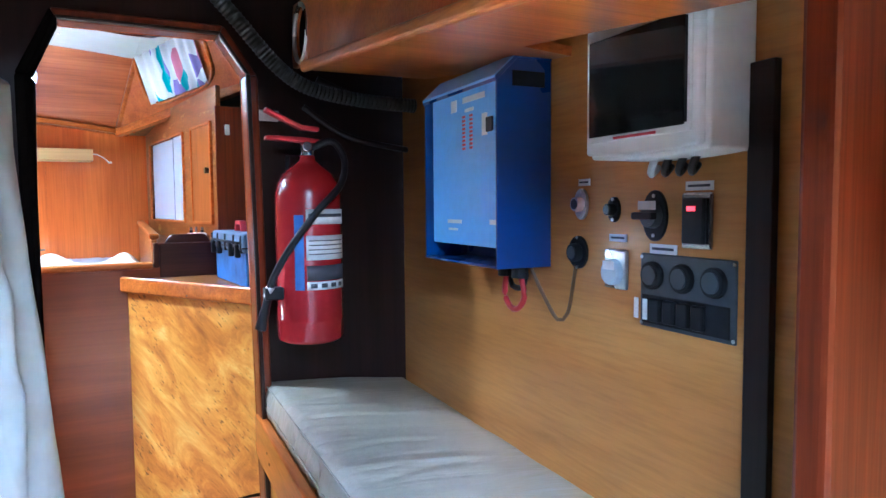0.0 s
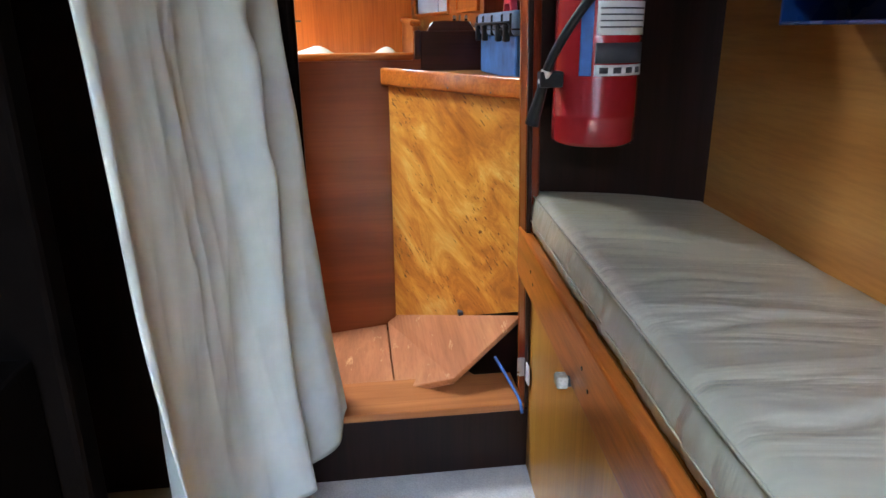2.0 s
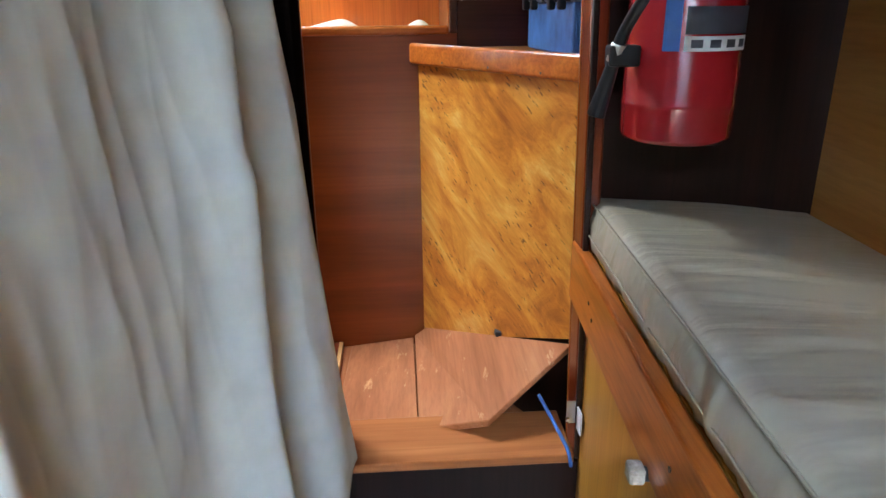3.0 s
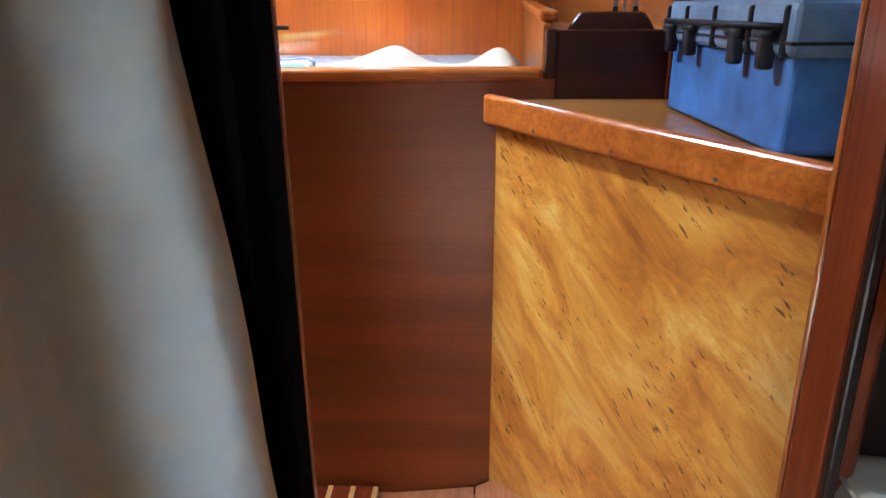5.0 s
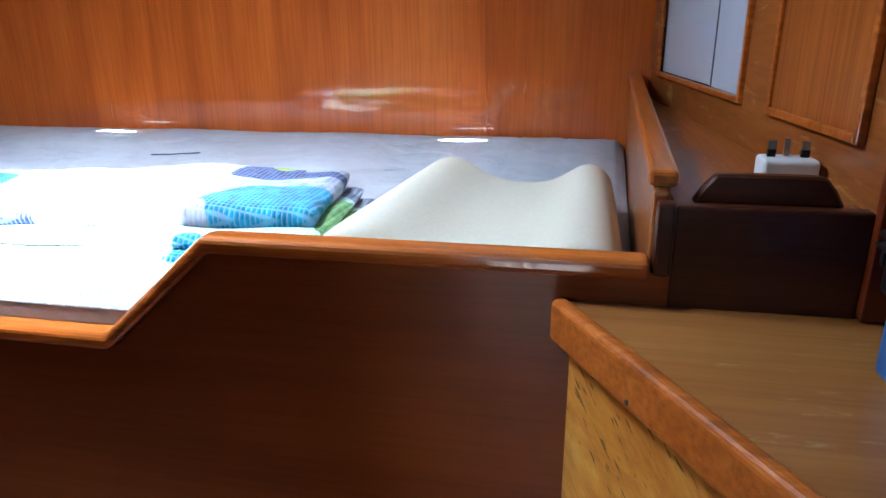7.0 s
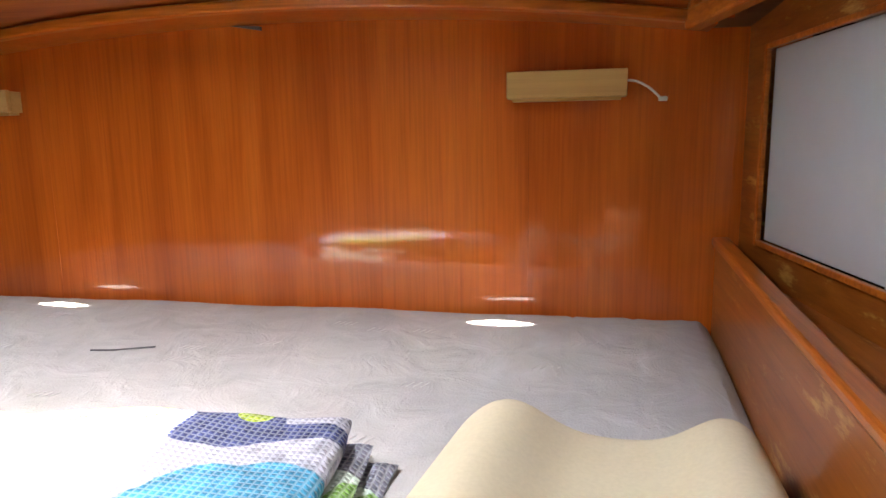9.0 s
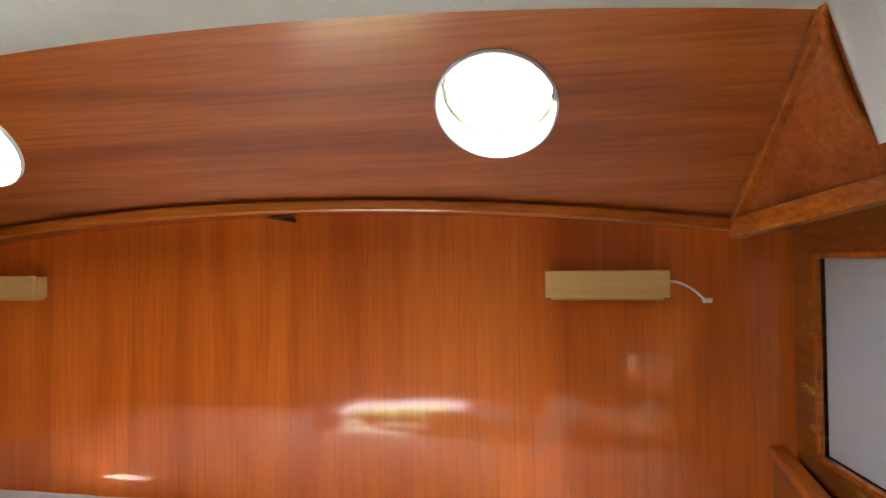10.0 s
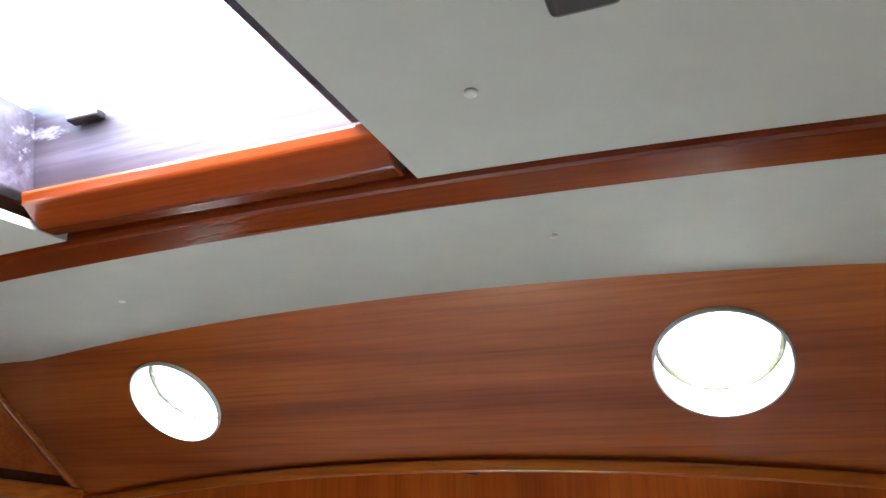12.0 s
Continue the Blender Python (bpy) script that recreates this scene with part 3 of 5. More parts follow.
part("piping", tube([(-0.455, -2.5, 0.842), (-0.455, -1.3, 0.842), (-0.455, 0.0, 0.842)], 0.0018, 6, step=0.05), M["vinyl"], seat, "", SIDE, True)

catch = thing("locker_catch", SIDE @ Vector((-0.45, -0.56, 0.64)), "taped finger catch on the bench front", "catch")
part("stem", cyl((-0.446, -0.545, 0.69), (-0.480, -0.545, 0.69), 0.010, 12), M["grey_black"], catch, "", SIDE, True)
part("tape", boxed((-0.500, -0.557, 0.679), (-0.478, -0.530, 0.703), 0.005), M["tape"], catch, "crumpled pale tape", SIDE)

hinge = thing("hinge_plate", (0.29, 1.95, 0.40), "small white hinge plate on the door frame", "hinge")
part("leaf", boxed((0.283, 1.915, 0.405), (0.287, 1.953, 0.46), 0.002), M["paper"], hinge)
part("leaf", boxed((0.262, 1.950, 0.415), (0.286, 1.954, 0.47), 0.002), M["steel"], hinge)
cord = tagged(link("cable_end", tube([(0.225, 2.06, 0.42), (0.245, 2.01, 0.39), (0.268, 1.95, 0.352), (0.272, 1.938, 0.335), (0.275, 1.936, 0.315)], 0.0042, 8), M["blue_ink"], None, True), "dark blue cable loose at the door sill", "cable")


# ---- front cabin: fire extinguisher ----
EX, EY = 0.397, 1.868
ext = thing("fire_extinguisher", (EX, EY, 1.04), "red fire extinguisher hung on the dark bulkhead", "fire extinguisher")
R = 0.091
part("cylinder", lathe([(0.06, 0), (R - 0.006, 0.003), (R, 0.012), (R, 0.06), (R + 0.0015, 0.064), (R, 0.068), (R, 0.40), (R - 0.006, 0.432), (R - 0.022, 0.462), (0.042, 0.485), (0.024, 0.497), (0.022, 0.512)], (EX, EY, 1.04), 40), M["red"], ext, "", None, True)
part("valve", cyl((EX, EY, 1.545), (EX, EY, 1.60), 0.02, 20, 0.016, 0.003), M["chrome"], ext)
part("gauge", cyl((EX - 0.01, EY - 0.02, 1.575), (EX - 0.01, EY - 0.035, 1.575), 0.014, 18, None, 0.002), M["chrome"], ext)
for dz, tip in ((0.028, 0.095), (-0.005, 0.02)):
    part("lever", solid(lambda bm: prism(bm, [(EX + 0.03, 1.59 + dz), (EX + 0.03, 1.602 + dz), (EX - 0.02, 1.606 + dz), (EX - 0.115, 1.596 + dz + tip * 0.55), (EX - 0.118, 1.585 + dz + tip * 0.55), (EX - 0.02, 1.592 + dz)], "y", EY - 0.02, EY + 0.008), 0.003), M["red_pl"], ext)
part("hose", tube([(EX + 0.012, EY - 0.012, 1.575), (EX + 0.06, EY - 0.035, 1.59), (EX + 0.085, EY - 0.06, 1.54), (EX + 0.06, EY - 0.094, 1.47), (EX - 0.01, EY - 0.110, 1.40), (EX - 0.075, EY - 0.088, 1.31), (EX - 0.112, EY - 0.05, 1.23), (EX - 0.124, EY - 0.03, 1.18)], 0.0095, 12), M["black"], ext, "black rubber hose", None, True)
part("ferrule", cyl((EX - 0.119, EY - 0.036, 1.20), (EX - 0.125, EY - 0.03, 1.172), 0.0125, 14, None, 0.001), M["steel"], ext)
part("nozzle", cyl((EX - 0.124, EY - 0.031, 1.175), (EX - 0.146, EY - 0.022, 1.085), 0.010, 16, 0.0155, 0.002), M["black"], ext)
part("hose_clip", boxed((EX - 0.135, EY - 0.045, 1.165), (EX - 0.085, EY - 0.012, 1.198), 0.004), M["black"], ext)


def sleeve(a0, a1, z0, z1, r):
    bm = bmesh.new()
    n = 16
    rows = []
    for k in range(n + 1):
        a = radians(a0 + (a1 - a0) * k / n)
        rows.append([bm.verts.new((EX + rr * math.cos(a), EY + rr * math.sin(a), z)) for rr, z in ((r, z0), (r, z1), (r - 0.0012, z1), (r - 0.0012, z0))])
    for p, q in zip(rows, rows[1:]):
        for k in range(4):
            bm.faces.new((p[k], p[(k + 1) % 4], q[(k + 1) % 4], q[k]))
    bm.faces.new(rows[0])
    bm.faces.new(rows[-1])
    bmesh.ops.recalc_face_normals(bm, faces=bm.faces)
    return bm


part("label", sleeve(-112, -32, 1.365, 1.405, R + 0.0015), M["paper"], ext, "white printed label", None, True)
part("label", sleeve(-112, -32, 1.27, 1.335, R + 0.0015), M["paper"], ext, "white printed label", None, True)
part("label", sleeve(-112, -32, 1.255, 1.215, R + 0.0015), M["ink"], ext, "black printed band", None, True)
part("label", sleeve(-112, -32, 1.19, 1.212, R + 0.0015), M["paper"], ext, "white pictogram strip", None, True)
part("label", sleeve(-132, -116, 1.19, 1.39, R + 0.0015), M["blue_ink"], ext, "blue upright label", None, True)
for z in (1.386, 1.322, 1.31, 1.298, 1.286):
    part("print_bar", sleeve(-108, -38, z - 0.002, z + (0.007 if z > 1.35 else 0.001), R + 0.0022), M["ink"], ext, "", None, True)
for a in (-106, -88, -70, -52):
    part("pictogram", sleeve(a, a + 11, 1.195, 1.207, R + 0.0022), M["ink"], ext, "", None, True)
part("bracket", boxed((EX - 0.03, 1.95, 1.30), (EX + 0.03, 1.984, 1.56), 0.003), M["dark"], ext)
plate = tagged(link("wall_plate", boxed((0.285, 1.972, 1.655), (0.35, 1.9835, 1.685), 0.003), M["steel"]), "small tarnished metal plate on the bulkhead", "plate")

# ---- front cabin: inverter, fuse box, sockets ----
inv = thing("inverter", SIDE @ Vector((-0.065, -0.64, 1.285)), "blue wall-mounted inverter with light blue front", "inverter")
I0, I1, IB, IT = -0.80, -0.445, 1.285, 1.655


def inv_shell(bm):
    for y0, y1 in ((I0, I0 + 0.006), (I1 - 0.006, I1)):
        prism(bm, [(-0.13, IB), (-0.13, IT), (-0.085, 1.70), (-0.004, 1.70), (-0.004, IB)], "y", y0, y1)
    prism(bm, [(-0.132, IT - 0.004), (-0.085, 1.697), (-0.004, 1.697), (-0.004, 1.705), (-0.087, 1.705), (-0.134, IT + 0.006)], "y", I0 - 0.002, I1 + 0.002)
    box(bm, (-0.02, I0 + 0.006, IB), (-0.004, I1 - 0.006, 1.70))
    box(bm, (-0.13, I0 + 0.006, IB), (-0.02, I1 - 0.006, IB + 0.006))


part("shell", solid(inv_shell, 0.0012, 1), M["inv_dark"], inv, "dark blue steel shell", SIDE)
part("front", boxed((-0.118, I0 + 0.008, 1.325), (-0.105, I1 - 0.022, IT + 0.012), 0.002), M["inv_light"], inv, "light blue front plate", SIDE)
part("top_strip", solid(lambda bm: prism(bm, [(-0.134, IT + 0.003), (-0.1345, IT + 0.008), (-0.0875, 1.7075), (-0.0865, 1.7065)], "y", I0, I1)), M["inv_light"], inv, "", SIDE)
part("vent_slot", boxed((-0.095, I0 - 0.0015, 1.645), (-0.02, I0 + 0.001, 1.675), 0.0006, 1), M["black"], inv, "black cut-out", SIDE)
part("switch", boxed((-0.122, I0 + 0.035, 1.56), (-0.117, I0 + 0.062, 1.59), 0.002), M["black"], inv, "black rocker switch", SIDE)
part("switch_plate", boxed((-0.1195, I0 + 0.06, 1.555), (-0.1178, I0 + 0.082, 1.60), 0.0005, 1), M["paper"], inv, "", SIDE)
for c in (0, 1):
    for k in range(9):
        z, y = 1.60 - k * 0.0085, I0 + 0.125 + 0.034 * c
        part("dot", boxed((-0.1194, y, z), (-0.118, y + 0.013, z + 0.005), 0), M["red_pl"], inv, "", SIDE)
for y, z, w, h in ((0.07, 1.632, 0.10, 0.012), (0.20, 1.618, 0.028, 0.026), (0.12, 1.612, 0.04, 0.007), (0.18, 1.372, 0.07, 0.008), (0.20, 1.356, 0.045, 0.005), (0.02, 1.372, 0.03, 0.01)):
    part("print_bar", boxed((-0.1192, I0 + y, z), (-0.118, I0 + y + w, z + h), 0), M["paper"], inv, "", SIDE)
part("gland", cyl((-0.06, -0.77, 1.286), (-0.06, -0.77, 1.262), 0.018, 16, None, 0.002), M["black"], inv, "", SIDE)
part("gland", cyl((-0.06, -0.715, 1.286), (-0.06, -0.715, 1.262), 0.018, 16, None, 0.002), M["black"], inv, "", SIDE)
part("red_cable", tube([(-0.06, -0.775, 1.265), (-0.062, -0.79, 1.225), (-0.062, -0.765, 1.198), (-0.06, -0.73, 1.198), (-0.058, -0.705, 1.225), (-0.06, -0.715, 1.265)], 0.0062, 10), M["red_pl"], inv, "thick red cable loop", SIDE, True)
part("black_cable", tube([(-0.05, -0.775, 1.265), (-0.045, -0.755, 1.24), (-0.045, -0.715, 1.24), (-0.05, -0.71, 1.265)], 0.0062, 10), M["black"], inv, "", SIDE, True)

part("brown_cable", tube([(-0.05, -0.795, 1.285), (-0.035, -0.825, 1.225), (-0.022, -0.85, 1.185), (-0.014, -0.872, 1.20), (-0.008, -0.882, 1.26), (-0.005, -0.886, 1.295)], 0.0036, 8), M["brown_lead"], inv, "dull brown cable loop", SIDE, True)

fuse = thing("fuse_box", SIDE @ Vector((-0.05, -1.16, 1.48)), "white plastic fuse box with a smoked window", "fuse box")
F0, F1, FB, FT = -1.288, -1.037, 1.484, 1.70


def fuse_body(bm):
    def ring(o, bow):
        out = []
        for k in range(9):
            u = k / 8
            out.append((F0 + o + (F1 - F0 - 2 * o) * u, FT - o + bow * (1 - (2 * u - 1) ** 2)))
        for k in range(9):
            u = 1 - k / 8
            out.append((F0 + o + (F1 - F0 - 2 * o) * u, FB + o - bow * (1 - (2 * u - 1) ** 2)))
        return out
    prism(bm, ring(0, 0.006), "x", -0.085, -0.002)
    prism(bm, ring(0.006, 0.006), "x", -0.1, -0.085)


part("body", solid(fuse_body, 0.004, 2), M["white"], fuse, "", SIDE)
part("window_frame", boxed((-0.104, F0 + 0.016, 1.508), (-0.099, F1 - 0.022, 1.668), 0.002), M["white"], fuse, "", SIDE)
part("recess", boxed((-0.1048, F0 + 0.022, 1.520), (-0.1040, F1 - 0.03, 1.660), 0), M["black"], fuse, "row of dark breakers", SIDE)
for k in range(8):
    y = F0 + 0.04 + k * 0.022
    part("breaker", boxed((-0.1085, y, 1.56), (-0.1048, y + 0.018, 1.63), 0.001, 1), M["grey_black"], fuse, "", SIDE)
part("window", boxed((-0.112, F0 + 0.02, 1.516), (-0.1095, F1 - 0.028, 1.664), 0.001, 1), M["smoked"], fuse, "smoked clear flap", SIDE)
part("label_strip", boxed((-0.1056, F0 + 0.08, 1.510), (-0.1042, F1 - 0.08, 1.514), 0), M["red_pl"], fuse, "", SIDE)
for k, (y, c) in enumerate(((-1.13, "cable_white"), (-1.16, "conduit"), (-1.19, "conduit"), (-1.215, "conduit"))):
    part("cable", tube([(-0.03, y, 1.487), (-0.035, y + 0.006, 1.468), (-0.022, y + 0.02, 1.458), (-0.002, y + 0.028, 1.47)], 0.006, 8), M[c], fuse, "", SIDE, True)


def round_socket(name, y, z, r, label, body="black", plate="black", squash=1.25, group=""):
    t = thing(name, SIDE @ Vector((0, y, z - r)), label, "socket", group)
    bm = cyl((0, 0, 0), (-0.006, 0, 0), r, 28, None, 0.001)
    part("flange", bm, M[plate], t, "", SIDE @ Matrix.Translation((0, y, z)) @ Matrix.Diagonal((1, 1 / squash ** 0.5, squash ** 0.5, 1)))
    part("barrel", cyl((-0.006, y, z), (-0.02, y, z), r * 0.62, 24, r * 0.55, 0.001), M[body], t, "", SIDE)
    part("bore", cyl((-0.0195, y, z), (-0.0212, y, z), r * 0.4, 18), M["grey_black"], t, "", SIDE)
    for dz in (r * 0.95, -r * 0.95):
        part("screw", cyl((-0.006, y, z + dz), (-0.008, y, z + dz), 0.003, 8), M["steel"], t, "", SIDE)
    return t


def tag_label(y, z, w, h=0.014):
    t = thing("label_tag", SIDE @ Vector((0, y, z)), "white printed label tape on the ply wall", "label")
    part("tape", boxed((-0.0025, y - w / 2, z - h / 2), (-0.0005, y + w / 2, z + h / 2), 0), M["paper"], t, "", SIDE)
    part("print_bar", boxed((-0.0032, y - w * 0.4, z - h * 0.12), (-0.0026, y + w * 0.4, z + h * 0.15), 0), M["ink"], t, "", SIDE)


round_socket("aerial_socket", -0.90, 1.412, 0.024, "grey metal round socket on the ply wall", "steel", "steel", 1.5)
round_socket("round_socket", -0.995, 1.402, 0.019, "small black round socket on the ply wall", squash=1.4)
round_socket("round_socket", -0.891, 1.320, 0.03, "black capped round socket on the ply wall", squash=1.1)
sw = round_socket("battery_switch", -1.098, 1.392, 0.034, "black rotary battery switch on the ply wall", "grey_black", "black", 1.5)
part("knob", boxed((-0.034, -1.122, 1.386), (-0.02, -1.074, 1.398), 0.003), M["black"], sw, "", SIDE)
part("sticker", boxed((-0.0216, -1.118, 1.402), (-0.0205, -1.078, 1.416), 0), M["paper"], sw, "", SIDE)
tag_label(-0.907, 1.453, 0.034, 0.013)
tag_label(-1.005, 1.352, 0.046, 0.013)
tag_label(-1.19, 1.438, 0.054, 0.014)
tag_label(-1.116, 1.338, 0.06, 0.016)

inlet = thing("plug_inlet", SIDE @ Vector((0, -1.004, 1.26)), "grey square inlet socket with a clear cap", "socket")
part("plate", boxed((-0.008, -1.034, 1.262), (-0.0008, -0.974, 1.332), 0.004), M["steel"], inlet, "", SIDE)
part("cap", cyl((-0.008, -1.004, 1.292), (-0.022, -1.004, 1.292), 0.024, 26, 0.022, 0.002), M["acrylic"], inlet, "pale plastic cap", SIDE)
part("sticker", boxed((-0.0235, -1.02, 1.297), (-0.022, -0.99, 1.312), 0), M["paper"], inlet, "", SIDE)

rs = thing("rocker_switch", SIDE @ Vector((0, -1.19, 1.34)), "chrome-framed rocker switch with a red pilot light", "switch")
part("frame", boxed((-0.008, -1.22, 1.342), (-0.0008, -1.16, 1.428), 0.004), M["chrome"], rs, "", SIDE)
part("rocker", boxed((-0.016, -1.212, 1.35), (-0.008, -1.168, 1.42), 0.003), M["black"], rs, "", SIDE)
part("pilot_light", boxed((-0.0172, -1.196, 1.40), (-0.016, -1.18, 1.407), 0), M["red_led"], rs, "lit red pilot light", SIDE)

pan = thing("socket_panel", SIDE @ Vector((0, -1.165, 1.211)), "charcoal panel of round sockets and breakers", "socket panel")
part("plate", boxed((-0.006, -1.265, 1.208), (-0.0008, -1.068, 1.33), 0.005, 3), M["grey_black"], pan, "", SIDE)
for y in (-1.10, -1.165, -1.228):
    c = part("socket", cyl((-0.006, y, 1.295), (-0.016, y, 1.295), 0.0235, 28, 0.022, 0.002), M["black"], pan, "", SIDE)
    part("cap", cyl((-0.016, y, 1.295), (-0.0185, y, 1.295), 0.016, 22), M["grey_black"], c, "", SIDE)
part("breaker_recess", boxed((-0.0075, -1.255, 1.215), (-0.006, -1.075, 1.262), 0), M["black"], pan, "", SIDE)
for k in range(4):
    y = -1.112 - k * 0.03
    part("breaker", boxed((-0.018, y - 0.012, 1.22), (-0.0075, y + 0.012, 1.258), 0.003), M["black"], pan, "", SIDE)
for y in (-1.073, -1.094):
    part("tape", boxed((-0.0195, y - 0.005, 1.222), (-0.018, y + 0.005, 1.256), 0), M["paper"], pan, "white tape", SIDE)
for y in (-1.262, -1.072):
    for z in (1.214, 1.324):
        part("screw", cyl((-0.006, y, z), (-0.0075, y, z), 0.003, 8), M["steel"], pan, "", SIDE)

# overhead shelf, fascia and conduits
SH = math.degrees(math.atan2(0.11, 1.0))
SHELF = SIDE @ Matrix.Translation((0, -0.17, 1.772)) @ pose(0, 0, 0, SH, 0, 0)
shelf = thing("overhead_locker", SIDE @ Vector((-0.2, -0.9, 1.75)), "varnished overhead locker with a rounded front rail", "locker", kind="structure")
part("underside", solid(lambda bm: prism(bm, [(-0.35, 0.0), (-0.35, -1.9), (-0.14, -1.9), (-0.14, -0.75), (-0.003, -0.7), (-0.003, 0.0)], "z", 0, 0.018)), M["transom"], shelf, "", SHELF)
part("rail", boxed((-0.366, -1.9, -0.006), (-0.346, 0.004, 0.022), 0.008, 3), M["trim_y"], shelf, "", SHELF)


def fascia(bm):
    n = 24
    cy, cz, ry, rz = 0.06, 0.10, 0.075, 0.075
    box(bm, (-0.352, -1.9, 0.018), (-0.338, -0.04, 0.3))
    ring = [(cy + ry * math.cos(2 * math.pi * k / n), cz + rz * math.sin(2 * math.pi * k / n)) for k in range(n)]
    outer = []
    for y, z in ring:
        s = max(abs(y - cy) / 0.10, abs(z - cz) / 0.085)
        outer.append((cy + (y - cy) / s, cz + (z - cz) / s))
    for k in range(n):
        j = (k + 1) % n
        prism(bm, [ring[k], ring[j], outer[j], outer[k]], "x", -0.352, -0.338)


part("fascia", solid(fascia), M["transom"], shelf, "", SHELF)
part("oval_rim", tube([(-0.352, 0.06 + 0.075 * math.cos(a), 0.10 + 0.075 * math.sin(a)) for a in [2 * math.pi * k / 20 for k in range(21)]], 0.006, 8), M["steel"], shelf, "pale rim of the oval opening", SHELF, True)
tagged(link("ribbed_conduit", tube([(0.10, 1.93, 2.05), (0.22, 1.92, 1.92), (0.33, 1.915, 1.80), (0.42, 1.91, 1.745), (0.56, 1.90, 1.72), (0.74, 1.88, 1.71)], 0.022, 14, ribs=0.004, step=0.006), M["conduit"], None, False), "ribbed dark conduit along the bulkhead", "conduit")
tagged(link("dark_cable", tube([(0.46, 1.965, 1.78), (0.58, 1.955, 1.735), (0.74, 1.94, 1.715)], 0.012, 10), M["conduit"], None, True), "dark cable under the overhead locker", "cable")
tagged(link("dark_cable", tube([(0.42, 1.97, 1.70), (0.55, 1.96, 1.62), (0.74, 1.945, 1.585)], 0.009, 10), M["dark"], None, True), "dark cable under the overhead locker", "cable")


# ---- front cabin: curtain ----
def curtain(bm):
    """A hanging cloth with a few broad, uneven folds that open towards the hem."""
    nu, nv = 260, 110
    a, b = Vector((-0.44, 1.19)), Vector((-0.312, 1.93))
    grid = []
    for i in range(nu + 1):
        u = i / nu
        row = []
        for j in range(nv + 1):
            v = j / nv                                   # 0 at the top, 1 at the hem
            p = a.lerp(b, u)
            s = u * 2.1 + 0.28 * math.sin(u * 8 + 0.8 * v) + 0.12 * noise.noise((u * 4, v * 2, 3)) + 0.12 * v
            f = math.sin(2 * math.pi * s)
            d = (0.012 + 0.022 * v) * (f + 0.35 * abs(f) ** 3) + 0.02 * noise.noise((u * 5, v * 3.0, 1)) + 0.004 * noise.noise((u * 14, v * 6, 8)) + 0.016 * (0.5 - abs(noise.noise((u * 6 + v, v * 1.3, 5)))) + 0.004 * (0.5 - abs(noise.noise((u * 14 - 2 * v, v * 2.0, 9))))
            for cu, cv, sl, am in ((0.66, 0.20, 0.30, 0.020), (0.70, 0.33, 0.35, 0.024), (0.62, 0.47, 0.28, 0.018), (0.3, 0.55, -0.25, 0.010), (0.85, 0.75, 0.4, 0.012)):
                q = (v - cv) - sl * (u - cu)
                d += am * math.exp(-((u - cu) / 0.10) ** 2) * (1 / (1 + math.exp(-q * 90)) - 0.5) * math.exp(-abs(q) / 0.09)
            z = 1.70 - 1.345 * v + (0.02 * math.sin(u * 14) + 0.05 * (u - 0.5) ** 2) * v
            row.append(bm.verts.new((p.x + d + 0.03 * v + 0.065 * v * v * u, p.y - d * 0.15 - 0.02 * v * u, z)))
        grid.append(row)
    for i in range(nu):
        for j in range(nv):
            bm.faces.new((grid[i][j], grid[i + 1][j], grid[i + 1][j + 1], grid[i][j + 1]))


cur = thing("curtain", (-0.33, 1.4, 0.36), "off-white cloth curtain hanging in loose folds", "curtain")
cloth = part("cloth", solid(curtain), M["cloth"], cur, "", None, True)
sol = cloth.modifiers.new("thickness", "SOLIDIFY")
sol.thickness = 0.002
part("rod", cyl((-0.45, 1.177, 1.705), (-0.30, 1.95, 1.705), 0.006, 12), M["steel"], cur, "", None, True)


# ---- aft cabin: structure ----
YW, YP = 4.03, 2.75           # aft wall, berth front
CX, CC = -1.0, -0.86          # centre line, crown of the camber


def camber(x, z, k=0.042):
    return z - k * (max(-1.9, min(0.12, x)) - CC) ** 2 + 0.28 * max(0.0, x - 0.12)


structure("floor_aft", boxed((-2.4, 2.10, 0.12), (1.2, 4.1, 0.20), 0), M["plank"], "wooden sole of the aft cabin", "floor")
sole = thing("sole_boards", (-0.1, 2.4, 0.2), "loose sole boards at the cabin door, one tilted", "floor boards", kind="structure")


def board(pts, t):
    def fn(bm):
        top = [bm.verts.new(p) for p in pts]
        low = [bm.verts.new((p[0], p[1], p[2] - t)) for p in pts]
        bm.faces.new(top)
        bm.faces.new(low)
        for i in range(len(pts)):
            j = (i + 1) % len(pts)
            bm.faces.new((top[i], top[j], low[j], low[i]))
    return solid(fn, 0.002, 1)


part("plank", board([(-0.262, 2.124, 0.285), (-0.052, 2.124, 0.298), (-0.050, 2.745, 0.228), (-0.255, 2.745, 0.205)], 0.03), M["plank"], sole)
part("tilted_board", board([(-0.050, 2.10, 0.318), (0.105, 2.02, 0.385), (0.315, 2.13, 0.51), (-0.008, 2.704, 0.284), (-0.046, 2.725, 0.245)], 0.018), M["plank"], sole, "tilted triangular board with a worn face")
for k in range(7):
    x = -0.295 - 0.055 * k
    part("dark_plank", boxed((x - 0.043, 2.124, 0.195), (x, 2.745, 0.222), 0.001, 1), M["cherry"], sole, "dark teak plank")
    part("pale_strip", boxed((x, 2.124, 0.195), (x + 0.012, 2.745, 0.2215), 0), M["pine"], sole, "pale holly strip")

